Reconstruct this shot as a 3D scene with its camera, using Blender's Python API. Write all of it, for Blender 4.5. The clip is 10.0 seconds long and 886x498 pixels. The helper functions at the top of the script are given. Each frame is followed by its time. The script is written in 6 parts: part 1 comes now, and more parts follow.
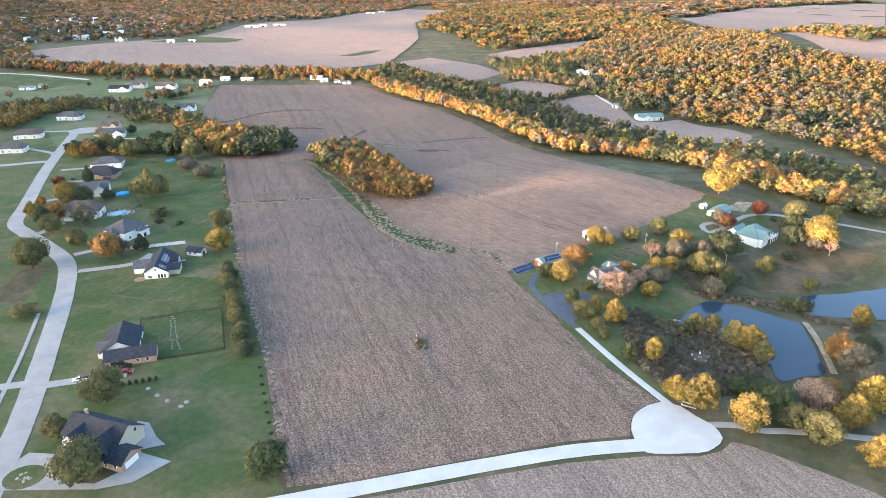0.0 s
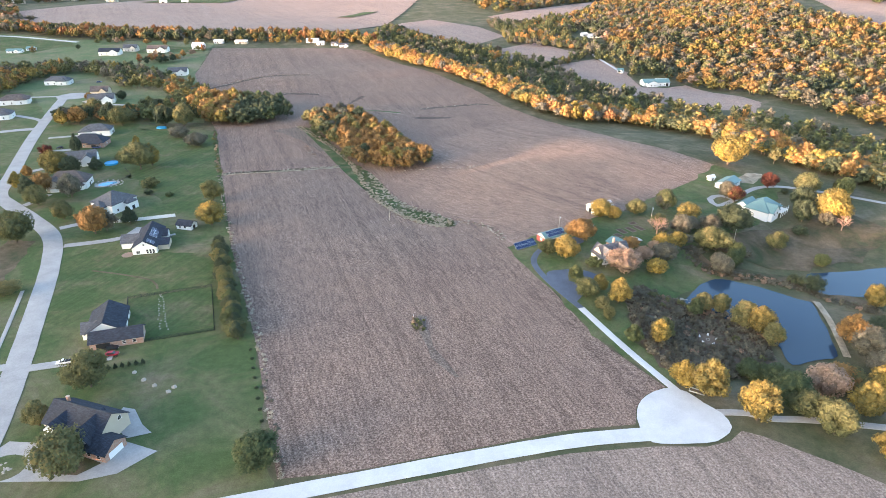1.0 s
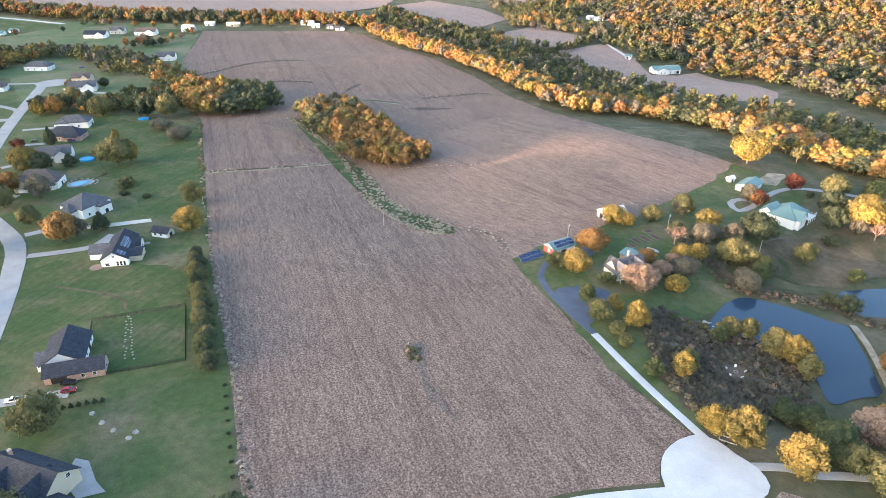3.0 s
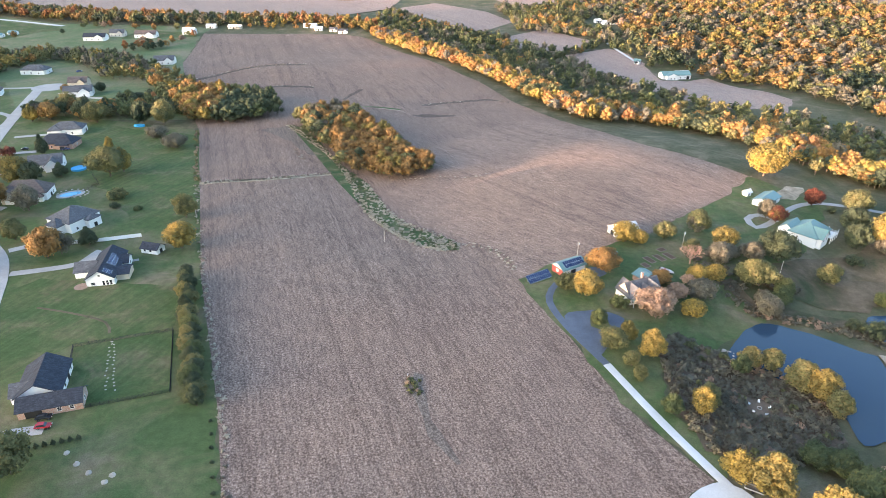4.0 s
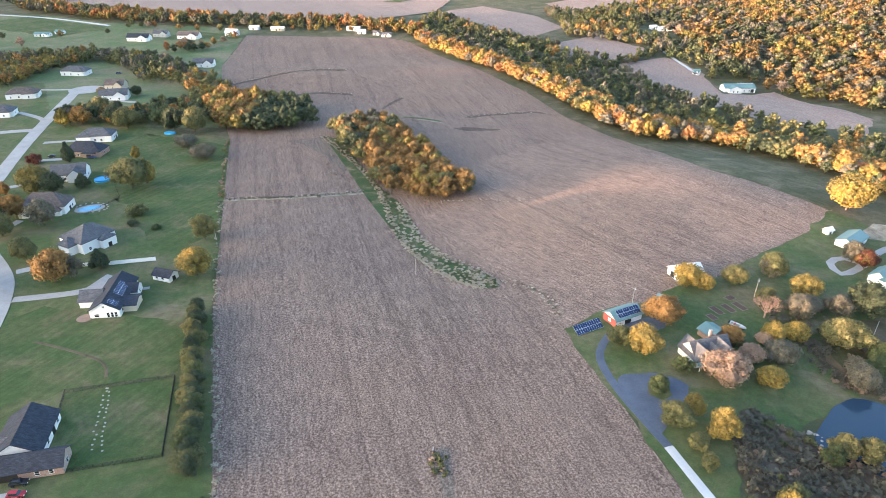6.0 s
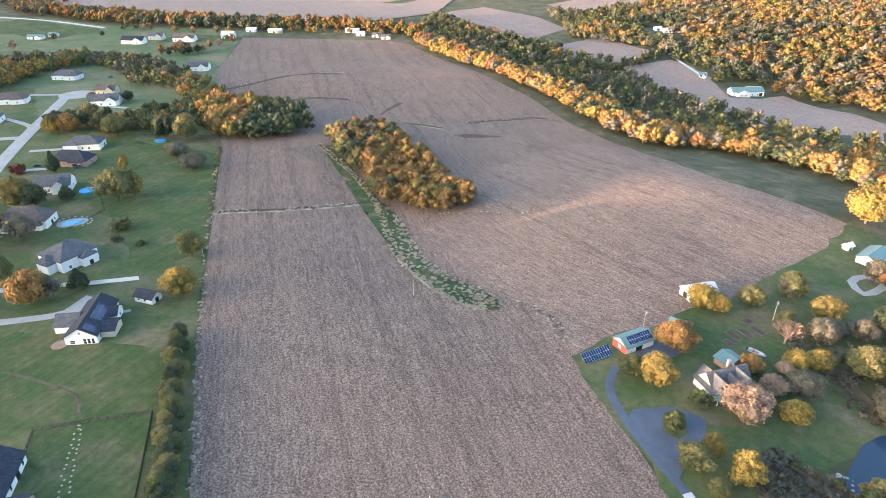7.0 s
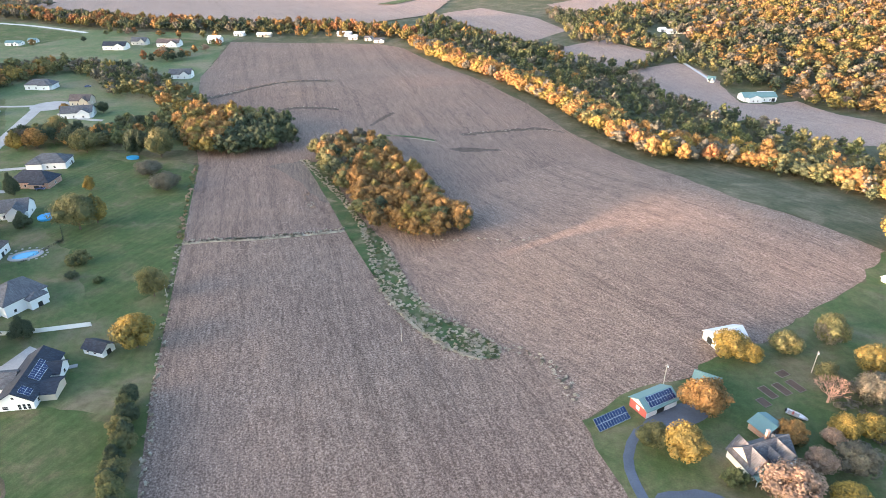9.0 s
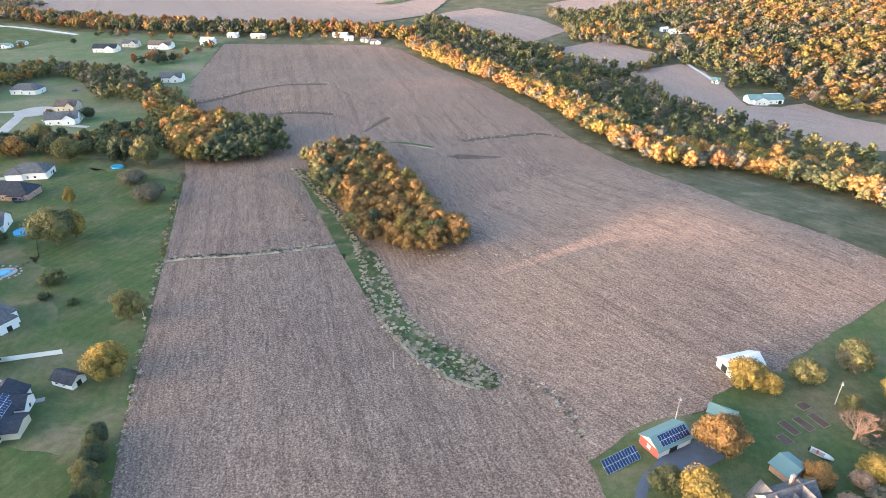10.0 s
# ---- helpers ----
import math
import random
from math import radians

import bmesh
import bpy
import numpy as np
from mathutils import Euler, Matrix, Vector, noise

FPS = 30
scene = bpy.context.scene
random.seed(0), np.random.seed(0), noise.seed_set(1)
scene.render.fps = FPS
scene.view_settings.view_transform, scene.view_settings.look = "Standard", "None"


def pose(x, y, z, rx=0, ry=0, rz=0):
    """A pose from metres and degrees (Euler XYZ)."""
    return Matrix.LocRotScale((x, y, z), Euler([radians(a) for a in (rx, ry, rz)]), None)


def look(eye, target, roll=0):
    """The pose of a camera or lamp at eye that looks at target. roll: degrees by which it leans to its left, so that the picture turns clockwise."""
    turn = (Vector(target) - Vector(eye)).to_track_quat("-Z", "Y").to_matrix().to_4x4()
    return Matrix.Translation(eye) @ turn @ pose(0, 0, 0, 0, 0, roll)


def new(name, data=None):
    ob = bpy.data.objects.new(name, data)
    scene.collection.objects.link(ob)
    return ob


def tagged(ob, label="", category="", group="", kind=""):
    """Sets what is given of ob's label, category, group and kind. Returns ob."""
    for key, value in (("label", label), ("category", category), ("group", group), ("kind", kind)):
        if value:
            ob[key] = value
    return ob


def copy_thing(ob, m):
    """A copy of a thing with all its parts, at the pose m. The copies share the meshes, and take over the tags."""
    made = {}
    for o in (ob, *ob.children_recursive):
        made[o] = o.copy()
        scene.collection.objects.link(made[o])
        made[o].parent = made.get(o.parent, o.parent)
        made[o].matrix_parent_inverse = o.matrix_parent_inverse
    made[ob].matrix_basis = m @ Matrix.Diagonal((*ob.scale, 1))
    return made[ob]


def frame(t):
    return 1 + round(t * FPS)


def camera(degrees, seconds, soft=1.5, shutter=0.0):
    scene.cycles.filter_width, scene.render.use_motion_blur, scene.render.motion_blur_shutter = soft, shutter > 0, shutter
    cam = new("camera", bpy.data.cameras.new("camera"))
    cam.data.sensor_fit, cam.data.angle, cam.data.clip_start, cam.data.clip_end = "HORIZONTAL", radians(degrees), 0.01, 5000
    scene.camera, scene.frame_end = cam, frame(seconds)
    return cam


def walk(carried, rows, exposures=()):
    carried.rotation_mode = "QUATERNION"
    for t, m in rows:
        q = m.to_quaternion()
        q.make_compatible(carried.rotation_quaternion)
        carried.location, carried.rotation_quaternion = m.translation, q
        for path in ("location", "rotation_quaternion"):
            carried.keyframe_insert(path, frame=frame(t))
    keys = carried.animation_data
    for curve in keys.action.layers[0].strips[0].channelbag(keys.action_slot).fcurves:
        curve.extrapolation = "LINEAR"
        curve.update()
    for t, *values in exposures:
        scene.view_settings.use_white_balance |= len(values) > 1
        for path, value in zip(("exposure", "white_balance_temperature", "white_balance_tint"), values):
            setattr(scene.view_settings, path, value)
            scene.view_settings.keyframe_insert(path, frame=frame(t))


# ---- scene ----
cam = camera(70.5, 10.0, soft=0.8)
PATH = [
    (0, (1.254, 6.817, 135.454), (1.22, 8.658, 134.672), -0.0),
    (0.5, (1.428, 12.633, 135.183), (1.394, 14.457, 134.364), 0.0),
    (1, (1.613, 19.121, 135.269), (1.58, 20.916, 134.386), 0.1),
    (1.5, (1.645, 26.054, 135.379), (1.613, 27.819, 134.44), 0.2),
    (2, (1.751, 33.502, 135.611), (1.718, 35.267, 134.671), 0.3),
    (2.5, (1.724, 41.078, 135.84), (1.692, 42.844, 134.902), 0.3),
    (4, (1.749, 65.4, 136.354), (1.704, 67.169, 135.421), 0.4),
    (4.5, (1.898, 73.805, 136.504), (1.81, 75.572, 135.571), 0.5),
    (5, (1.593, 82.382, 136.423), (1.465, 84.147, 135.491), 0.6),
    (5.5, (1.401, 90.803, 136.236), (1.239, 92.565, 135.304), 0.7),
    (7, (0.528, 116.274, 136.214), (0.353, 118.034, 135.281), 0.4),
    (7.5, (0.168, 124.871, 136.045), (-0.007, 126.631, 135.112), 0.2),
    (8, (0.04, 133.446, 135.955), (-0.134, 135.205, 135.02), 0.2),
    (8.5, (0.039, 141.986, 135.844), (-0.134, 143.745, 134.909), 0.1),
    (9, (0.159, 150.454, 135.524), (-0.015, 152.213, 134.588), -0.0),
    (9.5, (0.142, 159.032, 135.565), (-0.031, 160.79, 134.626), -0.1),
    (10, (0.233, 167.69, 135.292), (0.059, 169.448, 134.352), -0.2),
]
walk(cam, [(t, look(eye, ahead, roll)) for t, eye, ahead, roll in PATH], exposures=[(0, 2.58, 5950, 12), (10, 2.58, 5950, 12)])

# ---- sky and sun: a very low evening sun from behind an unseen rise ----
SUN_WAY = Vector((0.86, 0.51, 0)).normalized()
SUN_UP = radians(2.6)
world = bpy.data.worlds.new("sky")
scene.world = world
world.use_nodes = True
wn = world.node_tree.nodes
sky = wn.new("ShaderNodeTexSky")
sky.sky_type, sky.sun_disc = "NISHITA", False
sky.sun_elevation, sky.sun_rotation = radians(9), math.atan2(-SUN_WAY.x, -SUN_WAY.y)
sky.air_density, sky.dust_density, sky.ozone_density = 1.0, 2.5, 1.0
world.node_tree.links.new(sky.outputs[0], wn["Background"].inputs[0])
wn["Background"].inputs[1].default_value = 0.15
sun = new("sun", bpy.data.lights.new("sun", "SUN"))
sun.data.energy, sun.data.angle, sun.data.color = 4.0, radians(0.4), (1.0, 0.62, 0.40)
sun.matrix_world = look((0, 0, 0), (SUN_WAY.x, SUN_WAY.y, -math.tan(SUN_UP)))

# ---- materials ----
def node_mat(name, rough=0.9):
    m = bpy.data.materials.new(name)
    m.use_nodes = True
    nt = m.node_tree
    b = nt.nodes["Principled BSDF"]
    b.inputs["Roughness"].default_value = rough
    b.inputs["Specular IOR Level"].default_value = 0.2
    return m, nt, b


def place(nt, turn=0.0, stretch=(1, 1, 1)):
    """Metre coordinates of the world, turned about z and stretched."""
    geo, mp = nt.nodes.new("ShaderNodeNewGeometry"), nt.nodes.new("ShaderNodeMapping")
    mp.vector_type = "POINT"
    mp.inputs["Rotation"].default_value[2] = radians(turn)
    mp.inputs["Scale"].default_value = stretch
    rot = nt.nodes.new("ShaderNodeVectorRotate")
    rot.rotation_type = "Z_AXIS"
    rot.inputs["Angle"].default_value = radians(turn)
    mp.inputs["Rotation"].default_value[2] = 0
    nt.links.new(geo.outputs["Position"], rot.inputs["Vector"])
    nt.links.new(rot.outputs[0], mp.inputs["Vector"])
    return mp.outputs[0]


def noise_of(nt, vec, scale, detail=4, rough=0.6, distort=0.0):
    n = nt.nodes.new("ShaderNodeTexNoise")
    n.inputs["Scale"].default_value, n.inputs["Detail"].default_value = scale, detail
    n.inputs["Roughness"].default_value, n.inputs["Distortion"].default_value = rough, distort
    nt.links.new(vec, n.inputs["Vector"])
    return n.outputs["Fac"]


def ramp(nt, fac, stops):
    r = nt.nodes.new("ShaderNodeValToRGB")
    while len(r.color_ramp.elements) < len(stops):
        r.color_ramp.elements.new(0.5)
    for e, (p, c) in zip(r.color_ramp.elements, stops):
        e.position, e.color = p, (*c, 1) if len(c) == 3 else c
    nt.links.new(fac, r.inputs[0])
    return r.outputs[0]


def mix(nt, fac, a, b, how="MIX"):
    m = nt.nodes.new("ShaderNodeMix")
    m.data_type, m.blend_type = "RGBA", how
    for sock, v in ((m.inputs[0], fac), (m.inputs[6], a), (m.inputs[7], b)):
        if isinstance(v, (int, float)):
            sock.default_value = v
        elif isinstance(v, tuple):
            sock.default_value = (*v, 1)
        else:
            nt.links.new(v, sock)
    return m.outputs[2]


def bump(nt, b, fac, strength=0.5, dist=0.1):
    n = nt.nodes.new("ShaderNodeBump")
    n.inputs["Strength"].default_value, n.inputs["Distance"].default_value = strength, dist
    nt.links.new(fac, n.inputs["Height"])
    nt.links.new(n.outputs[0], b.inputs["Normal"])


G = lambda v: (v, v, v)


def field_mat(name, turn, dark, mid, pale, rows=1.0):
    """Harvested stubble: straw flecks, planted rows, wheel lines and large damp patches."""
    m, nt, b = node_mat(name, 0.95)
    rowed, flat = place(nt, turn, (1, 0.13, 1)), place(nt)
    fleck = noise_of(nt, flat, 1.5, 4, 0.8)
    row = noise_of(nt, rowed, 0.9, 3, 0.7, 0.5)
    wheel = noise_of(nt, place(nt, turn + 1.5, (1, 0.02, 1)), 0.16, 2, 0.6, 0.3)
    big = noise_of(nt, flat, 0.02, 4, 0.6, 0.5)
    c = ramp(nt, fleck, [(0.36, dark), (0.5, mid), (0.65, pale)])
    c = mix(nt, 0.45 * rows, c, ramp(nt, row, [(0.34, G(0.22)), (0.5, G(0.5)), (0.66, G(0.76))]), "OVERLAY")
    c = mix(nt, 0.22 * rows, c, ramp(nt, wheel, [(0.38, G(0.2)), (0.44, G(0.5)), (0.62, G(0.58))]), "OVERLAY")
    c = mix(nt, 0.5, c, ramp(nt, big, [(0.3, (0.40, 0.39, 0.40)), (0.5, G(0.5)), (0.7, (0.58, 0.55, 0.52))]), "OVERLAY")
    nt.links.new(c, b.inputs["Base Color"])
    bump(nt, b, row, 0.6, 0.25)
    return m


def grass_mat(name, lush, dry, bare, scale=1.0, bias=0.5, stripes=None):
    m, nt, b = node_mat(name, 0.95)
    flat = place(nt)
    big = noise_of(nt, flat, 0.028 * scale, 5, 0.62, 0.6)
    mid = noise_of(nt, flat, 0.35, 4, 0.65)
    fine = noise_of(nt, flat, 2.5, 3, 0.7)
    c = ramp(nt, big, [(bias - 0.12, lush), (bias + 0.03, dry), (bias + 0.16, bare)])
    c = mix(nt, 0.45, c, ramp(nt, mid, [(0.3, G(0.3)), (0.7, G(0.7))]), "OVERLAY")
    c = mix(nt, 0.4, c, ramp(nt, fine, [(0.3, G(0.25)), (0.7, G(0.75))]), "OVERLAY")
    if stripes is not None:
        w = noise_of(nt, place(nt, stripes, (1, 0.01, 1)), 0.55, 1, 0.4)
        c = mix(nt, 0.3, c, ramp(nt, w, [(0.42, G(0.38)), (0.58, G(0.62))]), "OVERLAY")
    nt.links.new(c, b.inputs["Base Color"])
    bump(nt, b, fine, 0.5, 0.15)
    return m


def plain_mat(name, col, rough=0.7, vary=0.25, scale=0.6, metal=0.0, spec=0.3):
    """Paint, concrete, stone and the like, with blotches at two scales."""
    m, nt, b = node_mat(name, rough)
    b.inputs["Metallic"].default_value = metal
    b.inputs["Specular IOR Level"].default_value = spec
    flat = place(nt)
    c = mix(nt, vary, (*col,), ramp(nt, noise_of(nt, flat, scale * 0.2, 5, 0.65), [(0.3, G(0.25)), (0.7, G(0.75))]), "OVERLAY")
    c = mix(nt, vary * 0.8, c, ramp(nt, noise_of(nt, flat, scale * 4, 3, 0.7), [(0.3, G(0.3)), (0.7, G(0.7))]), "OVERLAY")
    nt.links.new(c, b.inputs["Base Color"])
    return m


def leaf_mat(name, cols, spread=1.0):
    """Foliage: every leaf spray differs, and every tree a little."""
    m, nt, b = node_mat(name, 0.75)
    geo, info = nt.nodes.new("ShaderNodeNewGeometry"), nt.nodes.new("ShaderNodeObjectInfo")
    add = nt.nodes.new("ShaderNodeMath")
    add.operation = "MULTIPLY_ADD"
    add.inputs[1].default_value = 0.3
    patch_ = noise_of(nt, place(nt), 0.09, 2, 0.5)
    sub = nt.nodes.new("ShaderNodeMath")
    sub.operation = "MULTIPLY_ADD"
    sub.inputs[1].default_value = 1.0
    nt.links.new(patch_, sub.inputs[0])
    nt.links.new(geo.outputs["Random Per Island"], add.inputs[0])
    both = nt.nodes.new("ShaderNodeMath")
    both.operation = "MULTIPLY_ADD"
    both.inputs[1].default_value = 0.3
    nt.links.new(info.outputs["Random"], both.inputs[0])
    both.inputs[2].default_value = -0.3
    nt.links.new(both.outputs[0], sub.inputs[2])
    nt.links.new(sub.outputs[0], add.inputs[2])
    n = len(cols)
    c = ramp(nt, add.outputs[0], [(0.1 + 0.8 * i / (n - 1), col) for i, col in enumerate(cols)])
    nt.links.new(c, b.inputs["Base Color"])
    tr = nt.nodes.new("ShaderNodeBsdfTranslucent")
    nt.links.new(c, tr.inputs[0])
    ms = nt.nodes.new("ShaderNodeMixShader")
    ms.inputs[0].default_value = 0.25
    nt.links.new(b.outputs[0], ms.inputs[1])
    nt.links.new(tr.outputs[0], ms.inputs[2])
    nt.links.new(ms.outputs[0], nt.nodes["Material Output"].inputs[0])
    return m


M = {
    "stubble": field_mat("stubble", -22, (0.08, 0.055, 0.043), (0.186, 0.132, 0.106), (0.355, 0.272, 0.222)),
    "stubble_east": field_mat("stubble_east", -44, (0.092, 0.064, 0.05), (0.205, 0.147, 0.118), (0.375, 0.288, 0.237)),
    "damp_stubble": field_mat("damp_stubble", -22, (0.075, 0.058, 0.048), (0.15, 0.12, 0.10), (0.27, 0.225, 0.19)),
    # stubble for distant fields, its colours lightened to stand for haze and sunset glow
    "stubble_hazed": field_mat("stubble_hazed", -30, (0.19, 0.135, 0.11), (0.30, 0.22, 0.185), (0.42, 0.33, 0.28), 0.6),
    "stubble_south": field_mat("stubble_south", -22, (0.13, 0.10, 0.084), (0.235, 0.185, 0.155), (0.38, 0.31, 0.265), 0.8),
    "soil_stubble": field_mat("soil_stubble", -22, (0.05, 0.038, 0.03), (0.10, 0.078, 0.062), (0.22, 0.175, 0.14)),
    # brighter grass of the upper lots, with distance haze mixed into its greens
    "upper_lawn": grass_mat("upper_lawn", (0.095, 0.135, 0.06), (0.14, 0.155, 0.082), (0.19, 0.175, 0.115), 0.8, 0.5),
    "lawn": grass_mat("lawn", (0.066, 0.098, 0.036), (0.108, 0.118, 0.056), (0.155, 0.135, 0.085), 1.6, 0.52),
    "mown": grass_mat("mown", (0.058, 0.090, 0.031), (0.082, 0.102, 0.041), (0.13, 0.118, 0.066), 2.2, 0.52, 20),
    "land": grass_mat("land", (0.068, 0.078, 0.04), (0.105, 0.10, 0.058), (0.155, 0.13, 0.09), 1.4, 0.5),
    "rough_grass": grass_mat("rough_grass", (0.05, 0.06, 0.028), (0.095, 0.08, 0.05), (0.14, 0.11, 0.075), 2.0, 0.45),
    "meadow": grass_mat("meadow", (0.07, 0.076, 0.042), (0.10, 0.096, 0.058), (0.15, 0.13, 0.086), 2.0, 0.5, -50),
    "draw_grass": grass_mat("draw_grass", (0.05, 0.088, 0.034), (0.08, 0.10, 0.046), (0.2, 0.17, 0.11), 3.0, 0.5),
    "straw": grass_mat("straw", (0.2, 0.165, 0.115), (0.3, 0.25, 0.18), (0.4, 0.34, 0.26), 4.0, 0.45),
    "brush": grass_mat("brush", (0.065, 0.055, 0.036), (0.105, 0.082, 0.06), (0.15, 0.115, 0.085), 3.0, 0.45),
    "concrete": plain_mat("concrete", (0.34, 0.335, 0.33), 0.85, 0.3, 0.5),
    "gravel": plain_mat("gravel", (0.52, 0.53, 0.54), 0.95, 0.25, 0.6),
    # the asphalt's blue is sky reflection put into the base colour
    "asphalt": plain_mat("asphalt", (0.085, 0.105, 0.145), 0.8, 0.4, 0.5),
    "paver": plain_mat("paver", (0.27, 0.19, 0.15), 0.9, 0.4, 1.5),
    "soil": plain_mat("soil", (0.10, 0.07, 0.055), 0.95, 0.5, 0.8),
    "bark": plain_mat("bark", (0.13, 0.10, 0.08), 0.95, 0.4, 2.0),
    "white_wall": plain_mat("white_wall", (0.78, 0.78, 0.77), 0.6, 0.06, 1.0),
    "white_trim": plain_mat("white_trim", (0.84, 0.84, 0.83), 0.5, 0.05, 1.0),
    "dark_roof": plain_mat("dark_roof", (0.040, 0.045, 0.060), 0.9, 0.4, 1.2),
    "grey_roof": plain_mat("grey_roof", (0.13, 0.13, 0.14), 0.9, 0.4, 1.2),
    "teal_roof": plain_mat("teal_roof", (0.14, 0.235, 0.24), 0.5, 0.15, 0.6),
    "glass": plain_mat("glass", (0.02, 0.025, 0.03), 0.08, 0.1, 0.5, 0.0, 0.6),
}
LEAF = {
    "green": leaf_mat("leaf_green", [(0.052, 0.072, 0.034), (0.092, 0.113, 0.05), (0.16, 0.16, 0.066)]),
    "dark": leaf_mat("leaf_dark", [(0.036, 0.05, 0.03), (0.064, 0.08, 0.046), (0.105, 0.118, 0.064)]),
    "olive": leaf_mat("leaf_olive", [(0.07, 0.085, 0.042), (0.14, 0.14, 0.062), (0.25, 0.205, 0.085)]),
    "yellow": leaf_mat("leaf_yellow", [(0.10, 0.10, 0.04), (0.22, 0.17, 0.052), (0.44, 0.31, 0.07)]),
    "orange": leaf_mat("leaf_orange", [(0.11, 0.085, 0.04), (0.26, 0.155, 0.058), (0.47, 0.265, 0.085)]),
    "rust": leaf_mat("leaf_rust", [(0.16, 0.075, 0.035), (0.28, 0.13, 0.055), (0.40, 0.22, 0.10)]),
    "pale": leaf_mat("leaf_pale", [(0.16, 0.12, 0.09), (0.30, 0.21, 0.15), (0.44, 0.31, 0.22)]),
    "straw": leaf_mat("leaf_straw", [(0.26, 0.225, 0.17), (0.38, 0.335, 0.26), (0.52, 0.46, 0.37)]),
    "grey": leaf_mat("leaf_grey", [(0.085, 0.082, 0.06), (0.14, 0.13, 0.096), (0.21, 0.19, 0.142)]),
    "red": leaf_mat("leaf_red", [(0.07, 0.035, 0.024), (0.15, 0.05, 0.034), (0.26, 0.09, 0.045)]),
}
KINDS = list(LEAF)


def water_mat():
    m, nt, b = node_mat("water", 0.04)
    b.inputs["Base Color"].default_value = (0.025, 0.05, 0.085, 1)
    b.inputs["IOR"].default_value = 1.33
    b.inputs["Specular IOR Level"].default_value = 0.5
    bump(nt, b, noise_of(nt, place(nt), 0.5, 3), 0.04, 0.05)
    return m


M["water"] = water_mat()

# ---- ground ----
HILLS = [(-5, 350, 55, 50, -6), (-58, 425, 40, 55, -5), (128, 232, 48, 40, -5), (185, 285, 40, 35, -7),
         (120, 440, 70, 60, 7), (-190, 690, 80, 40, 4), (-60, 735, 110, 50, 4), (-90, 600, 90, 28, -2), (240, 735, 130, 80, -11), (165, 545, 60, 45, -6), (700, 1250, 330, 330, 38), (60, 1700, 500, 260, 16)]


def terrain(x, y):
    """Height of the rolling ground: shallow draws, pond basins, far rises and an unseen ridge added to hide the sun."""
    z = 0.0
    for cx, cy, sx, sy, h in HILLS:
        z = z + h * np.exp(-((x - cx) / sx) ** 2 - ((y - cy) / sy) ** 2)
    for cx, cy, rx, ry, level in BASINS:
        f = np.clip((1.7 - np.hypot((x - cx) / rx, (y - cy) / ry)) / 0.6, 0, 1)
        f = f * f * (3 - 2 * f)
        z = z * (1 - f) + level * f
    roll = np.clip((y - 1050) / 250, 0, 1) * 5 * np.sin(x / 130 + 1) * np.sin(y / 170)
    far = np.clip((y - 760) / 300, 0, 1)
    back = np.clip((-470 - (0.86 * x + 0.51 * y)) / 200, 0, 1)
    return z + roll + 7 * far * far * (3 - 2 * far) + skyline(x, y) * back * back * (3 - 2 * back)


def skyline(x, y):
    """An unseen ridge added to block the low sun, with a saddle that lets a streak through."""
    q = 0.86 * y - 0.51 * x
    return 46 + 6 * np.exp(-((q - 345) / 75) ** 2) - 15.6 * np.exp(-((q - 347) / 14) ** 2) + 1.2 * np.sin(q / 9) + 0.8 * np.sin(q / 4.3)


BASINS = [(130, 240, 32, 38, -4.4), (203, 280, 42, 26, -5.4)]


def from_arrays(name, co, faces, mats, index=None, smooth=False):
    """A mesh object from a vertex array and a face array (all of one size)."""
    me = bpy.data.meshes.new(name)
    co, faces = np.asarray(co, np.float32), np.asarray(faces, np.int32)
    k = faces.shape[1]
    me.vertices.add(len(co)), me.loops.add(faces.size), me.polygons.add(len(faces))
    me.vertices.foreach_set("co", co.ravel())
    me.loops.foreach_set("vertex_index", faces.ravel())
    me.polygons.foreach_set("loop_start", np.arange(0, faces.size, k, dtype=np.int32))
    for m in mats:
        me.materials.append(m)
    if index is not None:
        me.polygons.foreach_set("material_index", np.asarray(index, np.int32))
    me.polygons.foreach_set("use_smooth", np.full(len(faces), smooth))
    me.update(calc_edges=True)
    return new(name, me)


def steps(lo, hi, fine_lo, fine_hi):
    a = list(np.arange(fine_lo, fine_hi + 1, 10.0))
    for sign, end, first in ((-1, lo, fine_lo), (1, hi, fine_hi)):
        x, d = first, 10.0
        out = []
        while abs(end - x) > 1:
            d = min(d * 1.25, 160)
            x = max(x - d, end) if sign < 0 else min(x + d, end)
            out.append(x)
        a = sorted(a + out)
    return np.array(a)


gx, gy = steps(-4800, 4800, -900, 700), steps(-4800, 4900, -200, 1300)
XX, YY = np.meshgrid(gx, gy)
ids = np.arange(XX.size).reshape(XX.shape)
quads = np.stack([ids[:-1, :-1], ids[:-1, 1:], ids[1:, 1:], ids[1:, :-1]], -1).reshape(-1, 4)
ground = from_arrays("ground", np.stack([XX, YY, terrain(XX, YY)], -1).reshape(-1, 3), quads, [M["land"]], smooth=True)
tagged(ground, "patchy green and brown autumn grass over gently rolling land", "ground", kind="structure")


def inside(poly, x, y):
    """Which points lie in a polygon."""
    x, y = np.asarray(x, float), np.asarray(y, float)
    hit = np.zeros(x.shape, bool)
    for (x0, y0), (x1, y1) in zip(poly, poly[1:] + poly[:1]):
        cut = (y0 > y) != (y1 > y)
        hit ^= cut & (x < (x1 - x0) * (y - y0) / ((y1 - y0) or 1e-9) + x0)
    return hit


